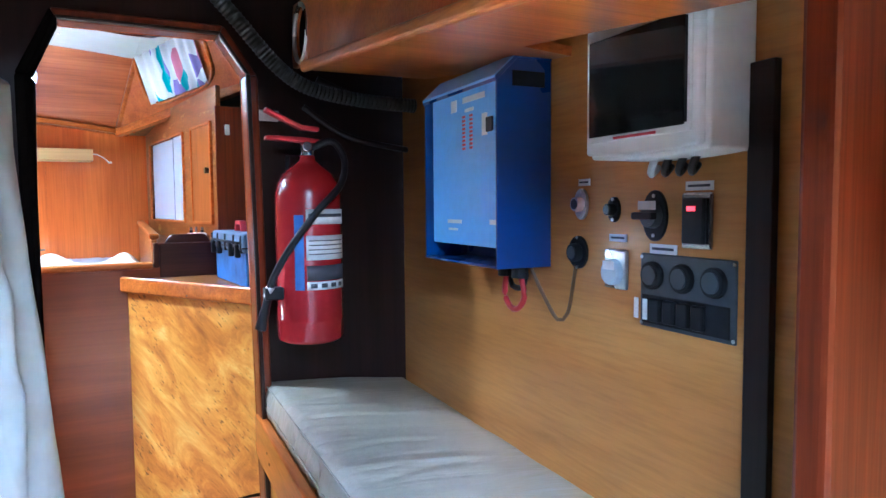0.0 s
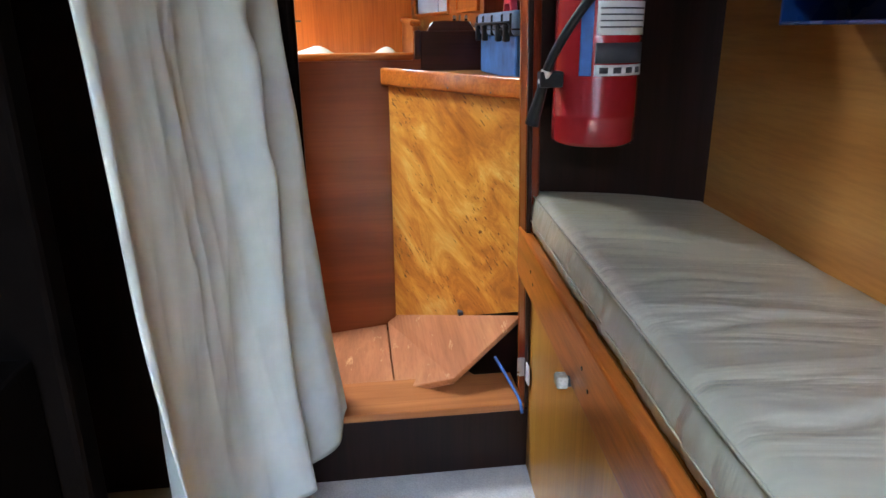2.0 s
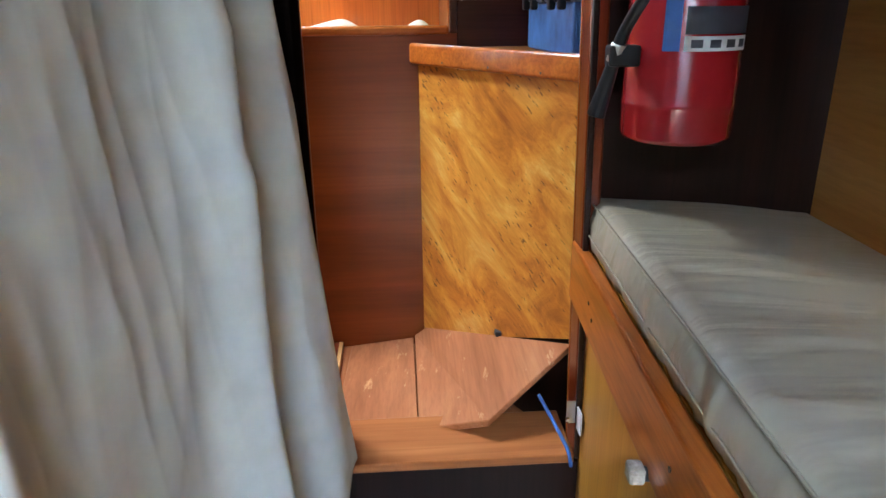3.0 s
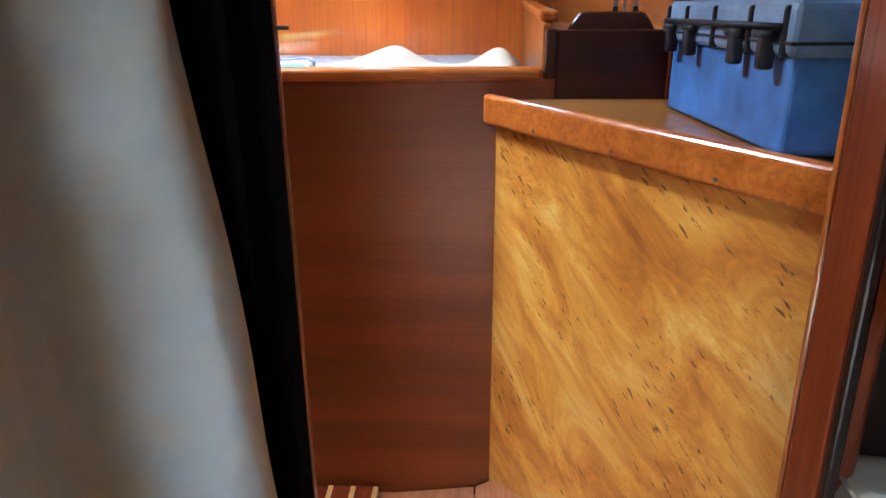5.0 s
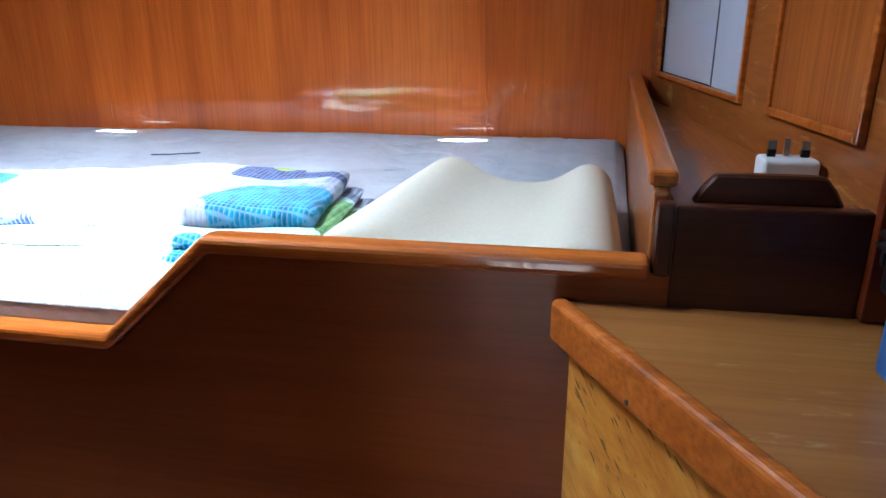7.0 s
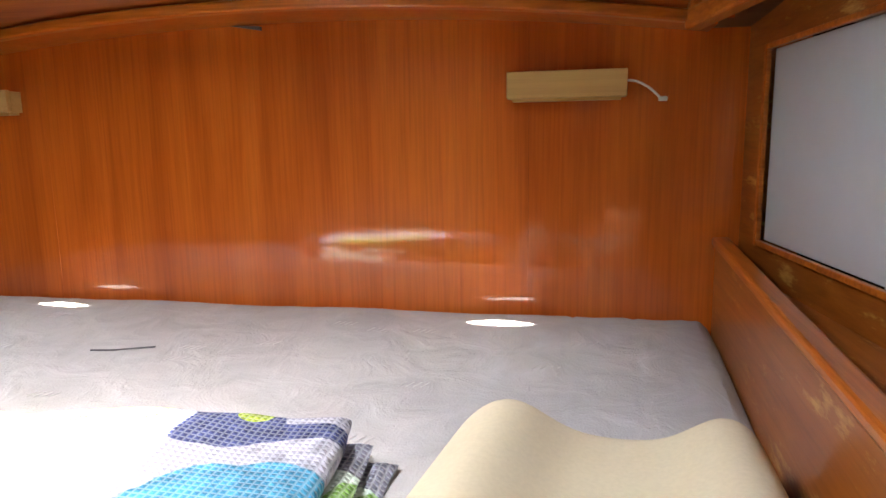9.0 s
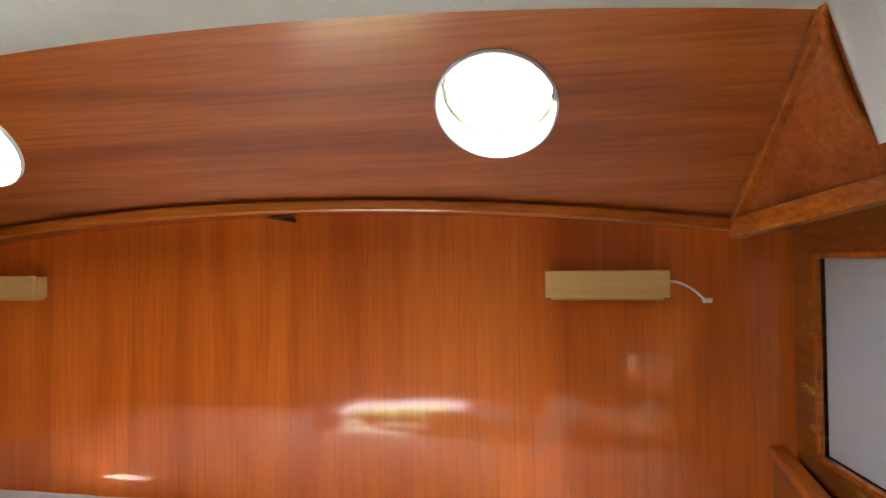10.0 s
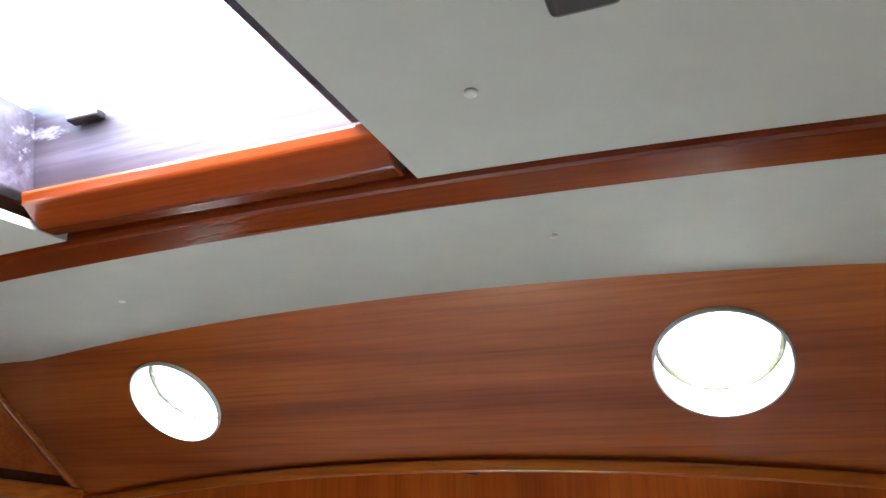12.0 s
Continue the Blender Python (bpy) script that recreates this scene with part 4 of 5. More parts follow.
wall_aft = structure("wall_aft", boxed((-2.3, YW + 0.002, 0.2), (1.16, YW + 0.05, 1.95), 0), M["dark"], "varnished teak aft cabin wall in upright panels", "wall")
for x0, x1 in ((-2.3, -1.6004), (-1.60, -0.2964), (-0.296, 0.3)):
    part("panel", boxed((x0, YW - 0.006, 0.95), (x1, YW + 0.002, 1.885), 0.0005, 1), M["aft_panel"], wall_aft)


def crown(x):
    """Height of the bowed trim over the aft wall."""
    return 1.877 - 0.0655 * (x + 0.9) ** 2


def arched(bm, low, high, front, back, x0=-2.03, x1=0.035):
    """A bowed strip under the transom; front: its set-off from the transom's plane, back: its rear edge or depth."""
    n, rows = 40, []
    for k in range(n + 1):
        x = x0 + (x1 - x0) * k / n
        z = crown(x)
        y = 5.712 - z - front
        rows.append([bm.verts.new((x, yy, zz)) for yy, zz in ((y, z + high), (y, z + low), (back or y + 0.03, z + low), (back or y + 0.03, z + high))])
    for p, q in zip(rows, rows[1:]):
        for i in range(4):
            bm.faces.new((p[i], p[(i + 1) % 4], q[(i + 1) % 4], q[i]))
    bm.faces.new(rows[0])
    bm.faces.new(rows[-1])


structure("trim_aft", solid(lambda bm: arched(bm, -0.025, 0.0, 0.012, 0), 0.005, 2), M["trim"], "bowed teak trim over the aft wall", "trim")
structure("soffit_aft", solid(lambda bm: arched(bm, -0.019, -0.008, -0.0185, YW - 0.0065, -2.09, 0.09)), M["aft_panel"], "narrow varnished soffit behind the bowed trim", "soffit")

# sloping transom with two round ports
TS = Vector((0, 3.91, 1.80))
TDIR = Vector((0, -1, 1)).normalized()
TN = Vector((0, 1, 1)).normalized()
PORTS = ((-0.412, 0.3125), (-1.571, 0.294))        # x, distance up the slope
PR = 0.113


def slope(u, v, d=0.0):
    """A point on the transom lining: u across, v up the slope, d outwards."""
    return Vector((u, TS.y, TS.z)) + TDIR * max(v, (crown(u) - 0.016 - TS.z) * 1.414) + TN * d


def transom(bm, d):
    """The sheet with a round hole for each port."""
    top, bot, n = 0.52, 0.0, 48
    cuts = [-2.25, PORTS[1][0] - 0.16, PORTS[1][0] + 0.16, -1.15, -0.85, PORTS[0][0] - 0.16, PORTS[0][0] + 0.16, 0.12]

    def quad(a, b, c, e):
        bm.faces.new([bm.verts.new(slope(p[0], p[1], d)) for p in (a, b, c, e)])

    def strips(x0, x1, v0, v1):
        m = max(1, int((x1 - x0) / 0.03))
        for k in range(m):
            a, b = x0 + (x1 - x0) * k / m, x0 + (x1 - x0) * (k + 1) / m
            quad((a, v0), (b, v0), (b, v1), (a, v1))
    for x0, x1 in zip(cuts, cuts[1:]):
        mid = (x0 + x1) / 2
        port = [p for p in PORTS if abs(p[0] - mid) < 0.01]
        if not port:
            strips(x0, x1, bot, top)
            continue
        c = port[0]
        strips(x0, x1, bot, c[1] - 0.16)
        strips(x0, x1, c[1] + 0.16, top)
        for k in range(n):
            pts = []
            for q in (k, k + 1):
                a = 2 * math.pi * q / n
                s = 0.16 / max(abs(math.cos(a)), abs(math.sin(a)))
                pts.append(((c[0] + PR * math.cos(a), c[1] + PR * math.sin(a)), (c[0] + s * math.cos(a), c[1] + s * math.sin(a))))
            for w0, w1 in ((0, 0.35), (0.35, 0.7), (0.7, 1)):
                def at(p, w):
                    return (p[0][0] + (p[1][0] - p[0][0]) * w, p[0][1] + (p[1][1] - p[0][1]) * w)
                quad(at(pts[0], w0), at(pts[1], w0), at(pts[1], w1), at(pts[0], w1))


def transom_sheet(d, name, material, label):
    bm = bmesh.new()
    transom(bm, d)
    bmesh.ops.remove_doubles(bm, verts=bm.verts, dist=0.0005)
    bmesh.ops.recalc_face_normals(bm, faces=bm.faces)
    ob = structure(name, bm, material, label, "transom", None, True)
    return ob


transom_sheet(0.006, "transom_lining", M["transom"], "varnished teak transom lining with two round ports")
transom_sheet(0.09, "transom_shell", M["port_tube"], "white outer shell of the transom")


def port(cx, v):
    c = slope(cx, v)
    p = thing("port_light", c, "round port with a white tube and mouldy glass seal", "port", "ports in the transom")
    turn = Matrix.Translation(c) @ TN.to_track_quat("Z", "Y").to_matrix().to_4x4()

    def ringed(r0, r1, h0, h1, rough=0.0):
        bm = bmesh.new()
        n = 56
        rows = []
        for k in range(n):
            a = 2 * math.pi * k / n
            w = rough * noise.noise((cx + 3 * math.cos(a), 3 * math.sin(a), 2)) + rough * 0.6 * noise.noise((11 * math.cos(a), 11 * math.sin(a), cx))
            rows.append([bm.verts.new((r * math.cos(a), r * math.sin(a), h)) for r, h in ((r0 - abs(w), h0 + w), (r1, h0), (r1, h1), (r0 - abs(w), h1 + w))])
        for k in range(n):
            q = rows[(k + 1) % n]
            for i in range(4):
                bm.faces.new((rows[k][i], rows[k][(i + 1) % 4], q[(i + 1) % 4], q[i]))
        bmesh.ops.recalc_face_normals(bm, faces=bm.faces)
        bmesh.ops.transform(bm, matrix=turn, verts=bm.verts)
        return bm
    part("tube", ringed(PR - 0.003, PR - 0.0005, -0.002, 0.096), M["port_tube"], p, "", None, True)
    part("rim", ringed(PR - 0.0045, PR - 0.003, -0.003, 0.002), M["white"], p, "", None, True)
    part("seal", ringed(PR - 0.009, PR - 0.003, 0.068, 0.077, 0.007), M["seal"], p, "mouldy black seal", None, True)
    g = part("pane", cyl(c + TN * 0.081, c + TN * 0.085, PR - 0.0085, 48), M["glass"], p, "salt-stained glass")
    g.visible_shadow = False


for cx, v in PORTS:
    port(cx, v)

# diagonal trims where the transom meets the trunk sides
for s in (1, -1):
    a = Vector((CX + s * 1.034, 3.905, 1.803))
    b = Vector((CX + s * 1.122, 3.535, 2.173))

    def diag(bm, a=a, b=b):
        d = (b - a)
        t = Matrix.Translation((a + b) / 2) @ d.to_track_quat("Z", "Y").to_matrix().to_4x4()
        box(bm, (-0.013, -0.009, -d.length / 2), (0.013, 0.009, d.length / 2), t)
    structure("trim_corner", solid(diag, 0.005, 2), M["trim_y"], "slanting teak corner trim of the trunk", "trim")

# trunk sides, running forward and outward from the transom, and the side decks under them
for s in (1, -1):
    flare = 0.95 if s > 0 else 0.30
    a0, a1 = Vector((CX + s * 1.037, 3.90, 1.812)), Vector((CX + s * (1.037 + flare), 2.03, 2.08))
    b0 = Vector((CX + s * 1.125, 3.53, 2.185))
    b1 = b0 + (a1 - a0) * 0.802

    def side(bm):
        out = Vector((s * 0.03, 0, 0))
        vs = [bm.verts.new(p) for p in (a0, a1, b1, b0, a0 + out, a1 + out, b1 + out, b0 + out)]
        for f in ((0, 1, 2, 3), (4, 5, 6, 7), (0, 1, 5, 4), (1, 2, 6, 5), (2, 3, 7, 6), (3, 0, 4, 7)):
            bm.faces.new([vs[i] for i in f])
    structure("trunk_side", solid(side), M["transom"], "varnished teak side of the cabin trunk", "wall")

    def rail(bm):
        d = a1 - a0
        t = Matrix.Translation((a0 + a1) / 2 - Vector((0, 0, 0.012))) @ d.to_track_quat("Z", "Y").to_matrix().to_4x4()
        box(bm, (-0.02, -0.02, -d.length / 2), (0.02, 0.02, d.length / 2), t)
    structure("trim_side", solid(rail, 0.006, 2), M["trim_y"], "teak trim under the trunk side", "trim")

    def deck(bm):
        far = 1.2 if s > 0 else -2.36
        vs = [bm.verts.new(q) for q in ((a0.x, 4.08, 1.795), (a0.x, 3.90, 1.815), (a1.x, 2.02, 2.085), (far, 2.02, 2.085), (far, 4.08, 1.795))]
        up = [bm.verts.new(v.co + Vector((0, 0, 0.03))) for v in vs]
        bm.faces.new(vs)
        bm.faces.new(up)
        for i in range(5):
            bm.faces.new((vs[i], vs[(i + 1) % 5], up[(i + 1) % 5], up[i]))
    structure("side_deck", solid(deck), M["dark_x"], "dark underside of the side deck", "ceiling")

# deckhead with the hatch opening
HX0, HX1, HY0, HY1 = -1.234, -0.723, 2.56, 3.065


def liner(bm, y0, y1, x0, x1, z, thick=0.012, n=None, fall=0.0):
    n = n or max(1, int((x1 - x0) / 0.08))
    rows = []
    for k in range(n + 1):
        x = x0 + (x1 - x0) * k / n
        rows.append([bm.verts.new((x, y, camber(x, z) + dz)) for y, dz in ((y0, 0), (y1, -fall), (y1, thick - fall), (y0, thick))])
    for p, q in zip(rows, rows[1:]):
        for i in range(4):
            bm.faces.new((p[i], p[(i + 1) % 4], q[(i + 1) % 4], q[i]))
    bm.faces.new(rows[0])
    bm.faces.new(rows[-1])


CZ = 2.18


def deckhead(bm):
    liner(bm, 3.165, 3.62, -2.4, 1.15, CZ, fall=0.021)
    liner(bm, 2.02, 3.097, HX1 + 0.005, 1.15, CZ - 0.008)
    liner(bm, 2.02, 3.097, -2.4, HX0 - 0.005, CZ - 0.008)
    liner(bm, 2.02, HY0 - 0.01, HX0 - 0.005, HX1 + 0.005, CZ - 0.008)


structure("ceiling_aft", solid(deckhead, 0.0), M["ceiling"], "grey-white painted deckhead panels", "ceiling")
structure("ceiling_void", solid(lambda bm: (liner(bm, 3.045, 3.64, -2.4, 1.2, CZ + 0.03, 0.03), liner(bm, 2.0, HY0 - 0.03, -2.4, 1.2, CZ + 0.03, 0.03), liner(bm, HY0 - 0.03, 3.045, -2.4, HX0 - 0.035, CZ + 0.03, 0.03), liner(bm, HY0 - 0.03, 3.045, HX1 + 0.035, 1.2, CZ + 0.03, 0.03)), 0), M["dark_x"], "dark deck above the liner panels", "ceiling")


def beam(bm):
    n = 40
    rows = []
    for k in range(n + 1):
        x = -2.4 + 3.5 * k / n
        z = camber(x, CZ)
        rows.append([bm.verts.new((x, y, z + dz)) for y, dz in ((3.097, 0.02), (3.097, -0.004), (3.106, -0.014), (3.165, -0.018), (3.178, -0.012), (3.178, 0.02))])
    for p, q in zip(rows, rows[1:]):
        for i in range(6):
            bm.faces.new((p[i], p[(i + 1) % 6], q[(i + 1) % 6], q[i]))
    bm.faces.new(rows[0])
    bm.faces.new(rows[-1])


structure("deck_beam", solid(beam, 0.003, 1), M["cherry_x"], "varnished red-brown deck beam", "beam")
hatch = thing("deck_hatch", ((HX0 + HX1) / 2, (HY0 + HY1) / 2, 2.2), "open deck hatch with a weathered wooden coaming", "hatch", kind="structure")
# Aft board leans inward at the top to keep its face in shade.
part("coaming", solid(lambda bm: prism(bm, [(HY1 - 0.03, 2.205), (HY1, 2.205), (HY1 - 0.022, 2.33), (HY1 - 0.052, 2.33)], "x", HX0 - 0.03, HX1 + 0.03), 0.003), M["coaming"], hatch, "weathered coaming board")
part("coaming", boxed((HX0 - 0.03, HY0 - 0.03, 2.205), (HX1 + 0.03, HY0, 2.32), 0.003), M["coaming"], hatch, "weathered coaming board")
part("coaming", boxed((HX0 - 0.03, HY0, 2.205), (HX0, HY1 - 0.03, 2.32), 0.003), M["coaming"], hatch, "weathered coaming board")
part("coaming", boxed((HX1 - 0.035, HY0, 2.205), (HX1 + 0.03, HY1 - 0.05, 2.32), 0.003), M["coaming"], hatch, "weathered coaming board")
part("inner_trim", solid(lambda bm: prism(bm, [(HY1 - 0.03, 2.215), (HY1 - 0.05, 2.205), (HY1 - 0.045, 2.19), (HY1 - 0.015, 2.165), (HY1 + 0.01, 2.165), (HY1 + 0.01, 2.20)], "x", HX0, HX1), 0.003), M["cherry_x"], hatch, "moulded red-brown trim")
part("lid", solid(lambda bm: prism(bm, [(HY0 - 0.035, 2.325), (HY0 - 0.055, 2.330), (2.30, 2.72), (2.32, 2.73)], "x", HX0 - 0.05, HX1 + 0.05), 0.002), M["coaming"], hatch, "lid laid open")
part("stay_bracket", boxed((-1.16, HY1 - 0.062, 2.285), (-1.11, HY1 - 0.046, 2.296), 0.003), M["black"], hatch)


def plug(x, y):
    z = camber(x, CZ - (0.021 * (y - 3.165) / 0.455 if y > 3.12 else 0.008))
    ob = tagged(link("screw_cap", lathe([(0.0062, 0), (0.0062, -0.0025), (0.0045, -0.004), (0.001, -0.0042)], (x, y, z), 18), M["white"], None, True), "white screw cap in the deckhead panel", "screw cap", "deckhead screw caps")
    return ob


for x, y in ((-0.617, 3.342), (-0.204, 3.362), (-1.41, 3.365), (-0.605, 2.944)):
    plug(x, y)
tagged(link("deckhead_catch", boxed((-0.52, 2.80, 2.158), (-0.47, 2.862, 2.171), 0.006), M["grey_black"]), "small dark catch on the deckhead", "catch")

# closing walls, port side and forward of the aft cabin
structure("wall_port_aft", boxed((-2.35, 2.10, 0.2), (-2.3, 4.1, 2.25), 0), M["aft_panel"], "varnished cabin side of the aft cabin", "wall")
structure("hull_side", boxed((1.15, 2.10, 0.2), (1.2, 4.1, 2.25), 0), M["dark"], "dark hull side behind the lockers", "wall")

# ---- aft cabin: berth ----
berth = thing("berth", (-0.9, 3.3, 0.2), "built-in double berth with a red mahogany front", "berth", kind="structure")
part("front_panel", solid(lambda bm: prism(bm, [(-2.3, 0.2), (0.10, 0.2), (0.10, 1.195), (-0.505, 1.195), (-0.683, 1.03), (-2.3, 1.03)], "y", YP, YP + 0.022), 0.001, 1), M["berth_front"], berth, "red mahogany front panel")
part("cap_rail", solid(lambda bm: prism(bm, bent([(-2.3, 1.05), (-0.695, 1.05), (-0.517, 1.213), (0.075, 1.213)], 0.026), "y", YP - 0.014, YP + 0.03), 0.009, 3), M["trim"], berth, "rounded varnished cap rail")
part("base", boxed((-2.3, YP + 0.022, 0.9), (0.06, YW - 0.006, 0.98), 0), M["pine"], berth)


def side_board(bm):
    d = Vector((0.051, 1.24, 0))
    n = Vector((d.y, -d.x, 0)).normalized() * 0.02
    a = Vector((0.074, 2.773, 0))
    pts = [a + Vector((0, 0, 0.98)), a + d + Vector((0, 0, 0.98)), a + d + Vector((0, 0, 1.335)), a + d * 0.012 + Vector((0, 0, 1.306)), a + Vector((0, 0, 1.29))]
    v0, v1 = [bm.verts.new(p) for p in pts], [bm.verts.new(p + n) for p in pts]
    bm.faces.new(v0)
    bm.faces.new(v1)
    for i in range(5):
        j = (i + 1) % 5
        bm.faces.new((v0[i], v0[j], v1[j], v1[i]))


lee = thing("lee_board", (0.07, 3.3, 0.98), "worn varnished board beside the mattress", "board", kind="structure")
part("board", solid(side_board, 0.004, 2), M["worn"], lee)


def lee_cap(bm):
    a, b = Vector((0.085, 2.774, 1.306)), Vector((0.136, 4.02, 1.336))
    d = b - a
    t = Matrix.Translation((a + b) / 2) @ d.to_track_quat("Z", "Y").to_matrix().to_4x4()
    box(bm, (-0.018, -0.01, -d.length / 2), (0.018, 0.01, d.length / 2), t)


part("cap", solid(lee_cap, 0.006, 2), M["trim_y"], lee, "worn rounded cap")

tray = thing("side_tray", (0.2, 3.2, 1.25), "wooden tray shelf beside the berth with a dark front", "shelf", kind="structure")
part("front", boxed((0.098, YP - 0.002, 1.10), (0.312, YP + 0.02, 1.281), 0.004), M["dark_x"], tray, "dark front board")
part("end_post", boxed((0.078, YP - 0.004, 1.19), (0.10, YP + 0.022, 1.283), 0.005), M["dark_x"], tray)
part("bottom", solid(lambda bm: prism(bm, [(0.10, YP + 0.02), (0.312, YP + 0.02), (0.180, 4.02), (0.146, 4.02)], "z", 1.262, 1.276)), M["worn"], tray, "scuffed tray bottom")
part("arched_fiddle", solid(lambda bm: prism(bm, [(0.12 + 0.17 * k / 14, 1.277 + 0.036 * min(1, 1.9 * math.sin(math.pi * k / 14) ** 0.8)) for k in range(15)], "y", YP + 0.028, YP + 0.046), 0.003, 1), M["dark_x"], tray, "arched dark fiddle")


def soft_slab(bm, x0, x1, y0, y1, z0, z1, nx, ny, r, top):
    """A padded slab: rounded rim, and a top shaped by a function of x and y."""
    g = []
    for i in range(nx + 1):
        row = []
        for j in range(ny + 1):
            x, y = x0 + (x1 - x0) * i / nx, y0 + (y1 - y0) * j / ny
            e = min(x - x0, x1 - x, y - y0, y1 - y)
            row.append(bm.verts.new((x, y, z1 - r * 0.7 * math.exp(-e / (r * 0.45)) + top(x, y))))
        g.append(row)
    for i in range(nx):
        for j in range(ny):
            bm.faces.new((g[i][j], g[i + 1][j], g[i + 1][j + 1], g[i][j + 1]))
    rim = [g[0][j] for j in range(ny + 1)] + [g[i][ny] for i in range(1, nx + 1)] + [g[nx][j] for j in range(ny - 1, -1, -1)] + [g[i][0] for i in range(nx - 1, 0, -1)]
    prev = rim
    for h, out in ((z1 - r, 0.25 * r), ((z0 + z1) / 2, 0.3 * r), (z0 + 0.01, 0.2 * r), (z0, -0.1 * r)):
        ring = []
        for v in rim:
            ox = -out if v.co.x < x0 + 1e-5 else (out if v.co.x > x1 - 1e-5 else 0)
            oy = -out if v.co.y < y0 + 1e-5 else (out if v.co.y > y1 - 1e-5 else 0)
            ring.append(bm.verts.new((v.co.x + ox, v.co.y + oy, min(h, v.co.z - 0.002))))
        for k in range(len(rim)):
            q = (k + 1) % len(rim)
            bm.faces.new((prev[k], prev[q], ring[q], ring[k]))
        prev = ring
    bm.faces.new(prev)


def lie(y):
    """Height of the mattress top, which falls towards the front."""
    return 1.105 + 0.055 * (y - 2.79) / 1.225


def mattress_top(x, y):
    z = lie(y) - 1.161 + 0.006 * noise.noise((x * 3.5, y * 3.5, 2)) + 0.0025 * noise.noise((x * 14, y * 11, 5))
    for gx in (-0.22, -0.09, 0.03):
        z -= 0.004 * math.exp(-((x - gx) / 0.006) ** 2)
    return z


bed = thing("mattress", (-0.95, 3.35, 0.98), "white quilted mattress on the berth", "mattress")


def mattress_body(bm):
    soft_slab(bm, -2.25, 0.064, YP + 0.034, YW - 0.012, 0.98, 1.161, 230, 110, 0.035, mattress_top)
    for v in bm.verts:                                   # the side runs along the board, which slants outwards
        v.co.x += 0.046 * (v.co.y - 2.78) / 1.24 * max(0.0, (v.co.x + 0.7) / 0.76)


part("cover", solid(mattress_body), M["mattress"], bed, "", None, True)
part("piping", tube([(-2.2, YP + 0.027, 1.075), (-1.2, YP + 0.026, 1.075), (0.0, YP + 0.027, 1.075)], 0.004, 8, step=0.05), M["mattress"], bed, "", None, True)
part("piping", tube([(-2.2, YP + 0.029, 1.055), (-1.2, YP + 0.029, 1.055), (0.0, YP + 0.029, 1.055)], 0.004, 8, step=0.05), M["mattress"], bed, "", None, True)


def stitches(bm):
    """Rows of short slanting embroidered dashes, in groups of four."""
    rng = random.Random(5)
    for k in range(30):
        x, y = -2.0 + 1.85 * rng.random(), 3.25 + 0.62 * rng.random()
        for q in range(4):
            z = 1.161 + mattress_top(x + 0.014 * q, y) + 0.0008
            box(bm, (-0.0012, -0.011, -0.0006), (0.0012, 0.011, 0.0006), Matrix.Translation((x + 0.014 * q, y, z)) @ pose(0, 0, 0, 3.6, 0, -28))


tagged(part("stitching", solid(stitches), M["thread"], bed, "grey embroidered dashes"), kind="stuff")
tagged(link("thread_mark", tube([(-1.19, 3.62, lie(3.62)), (-1.14, 3.625, lie(3.625) + 0.001), (-1.10, 3.64, lie(3.64) + 0.001), (-1.06, 3.655, lie(3.655) + 0.001)], 0.0022, 6), M["ink"], None, True), "dark pen-like thread on the mattress", "thread")


def pillow(bm):
    """Contoured foam pillow: two rolls, the one by the door higher at its ends."""
    nx, ny = 60, 50
    g = []
    for j in range(ny + 1):
        v = j / ny
        row = []
        for i in range(nx + 1):
            u = i / nx
            x0 = -0.435 + 0.09 * v
            x = x0 + (0.058 - x0) * u
            y = 2.835 + 0.485 * v - 0.01 * u
            prof = 0.050 + 0.050 * math.exp(-((u - 0.20) / 0.17) ** 2) + 0.044 * math.exp(-((u - 0.88) / 0.14) ** 2) - 0.035 * math.exp(-u / 0.05)
            edge = min(u, 1 - u)
            prof *= 1 - math.exp(-edge / 0.02) * 0.5
            prof *= 1 - 0.35 * math.exp(-min(v, 1 - v) / 0.025)
            row.append(bm.verts.new((x, y, lie(y) + prof + 0.002)))
        g.append(row)
    for j in range(ny):
        for i in range(nx):
            bm.faces.new((g[j][i], g[j][i + 1], g[j + 1][i + 1], g[j + 1][i]))
    rim = [g[0][i] for i in range(nx + 1)] + [g[j][nx] for j in range(1, ny + 1)] + [g[ny][i] for i in range(nx - 1, -1, -1)] + [g[j][0] for j in range(ny - 1, 0, -1)]
    low = [bm.verts.new((v.co.x, v.co.y, lie(v.co.y) - 0.004)) for v in rim]
    for k in range(len(rim)):
        q = (k + 1) % len(rim)
        bm.faces.new((rim[k], rim[q], low[q], low[k]))
    bm.faces.new(low)


tagged(link("foam_pillow", solid(pillow), M["foam"], None, True), "cream contoured foam pillow on the mattress", "pillow")


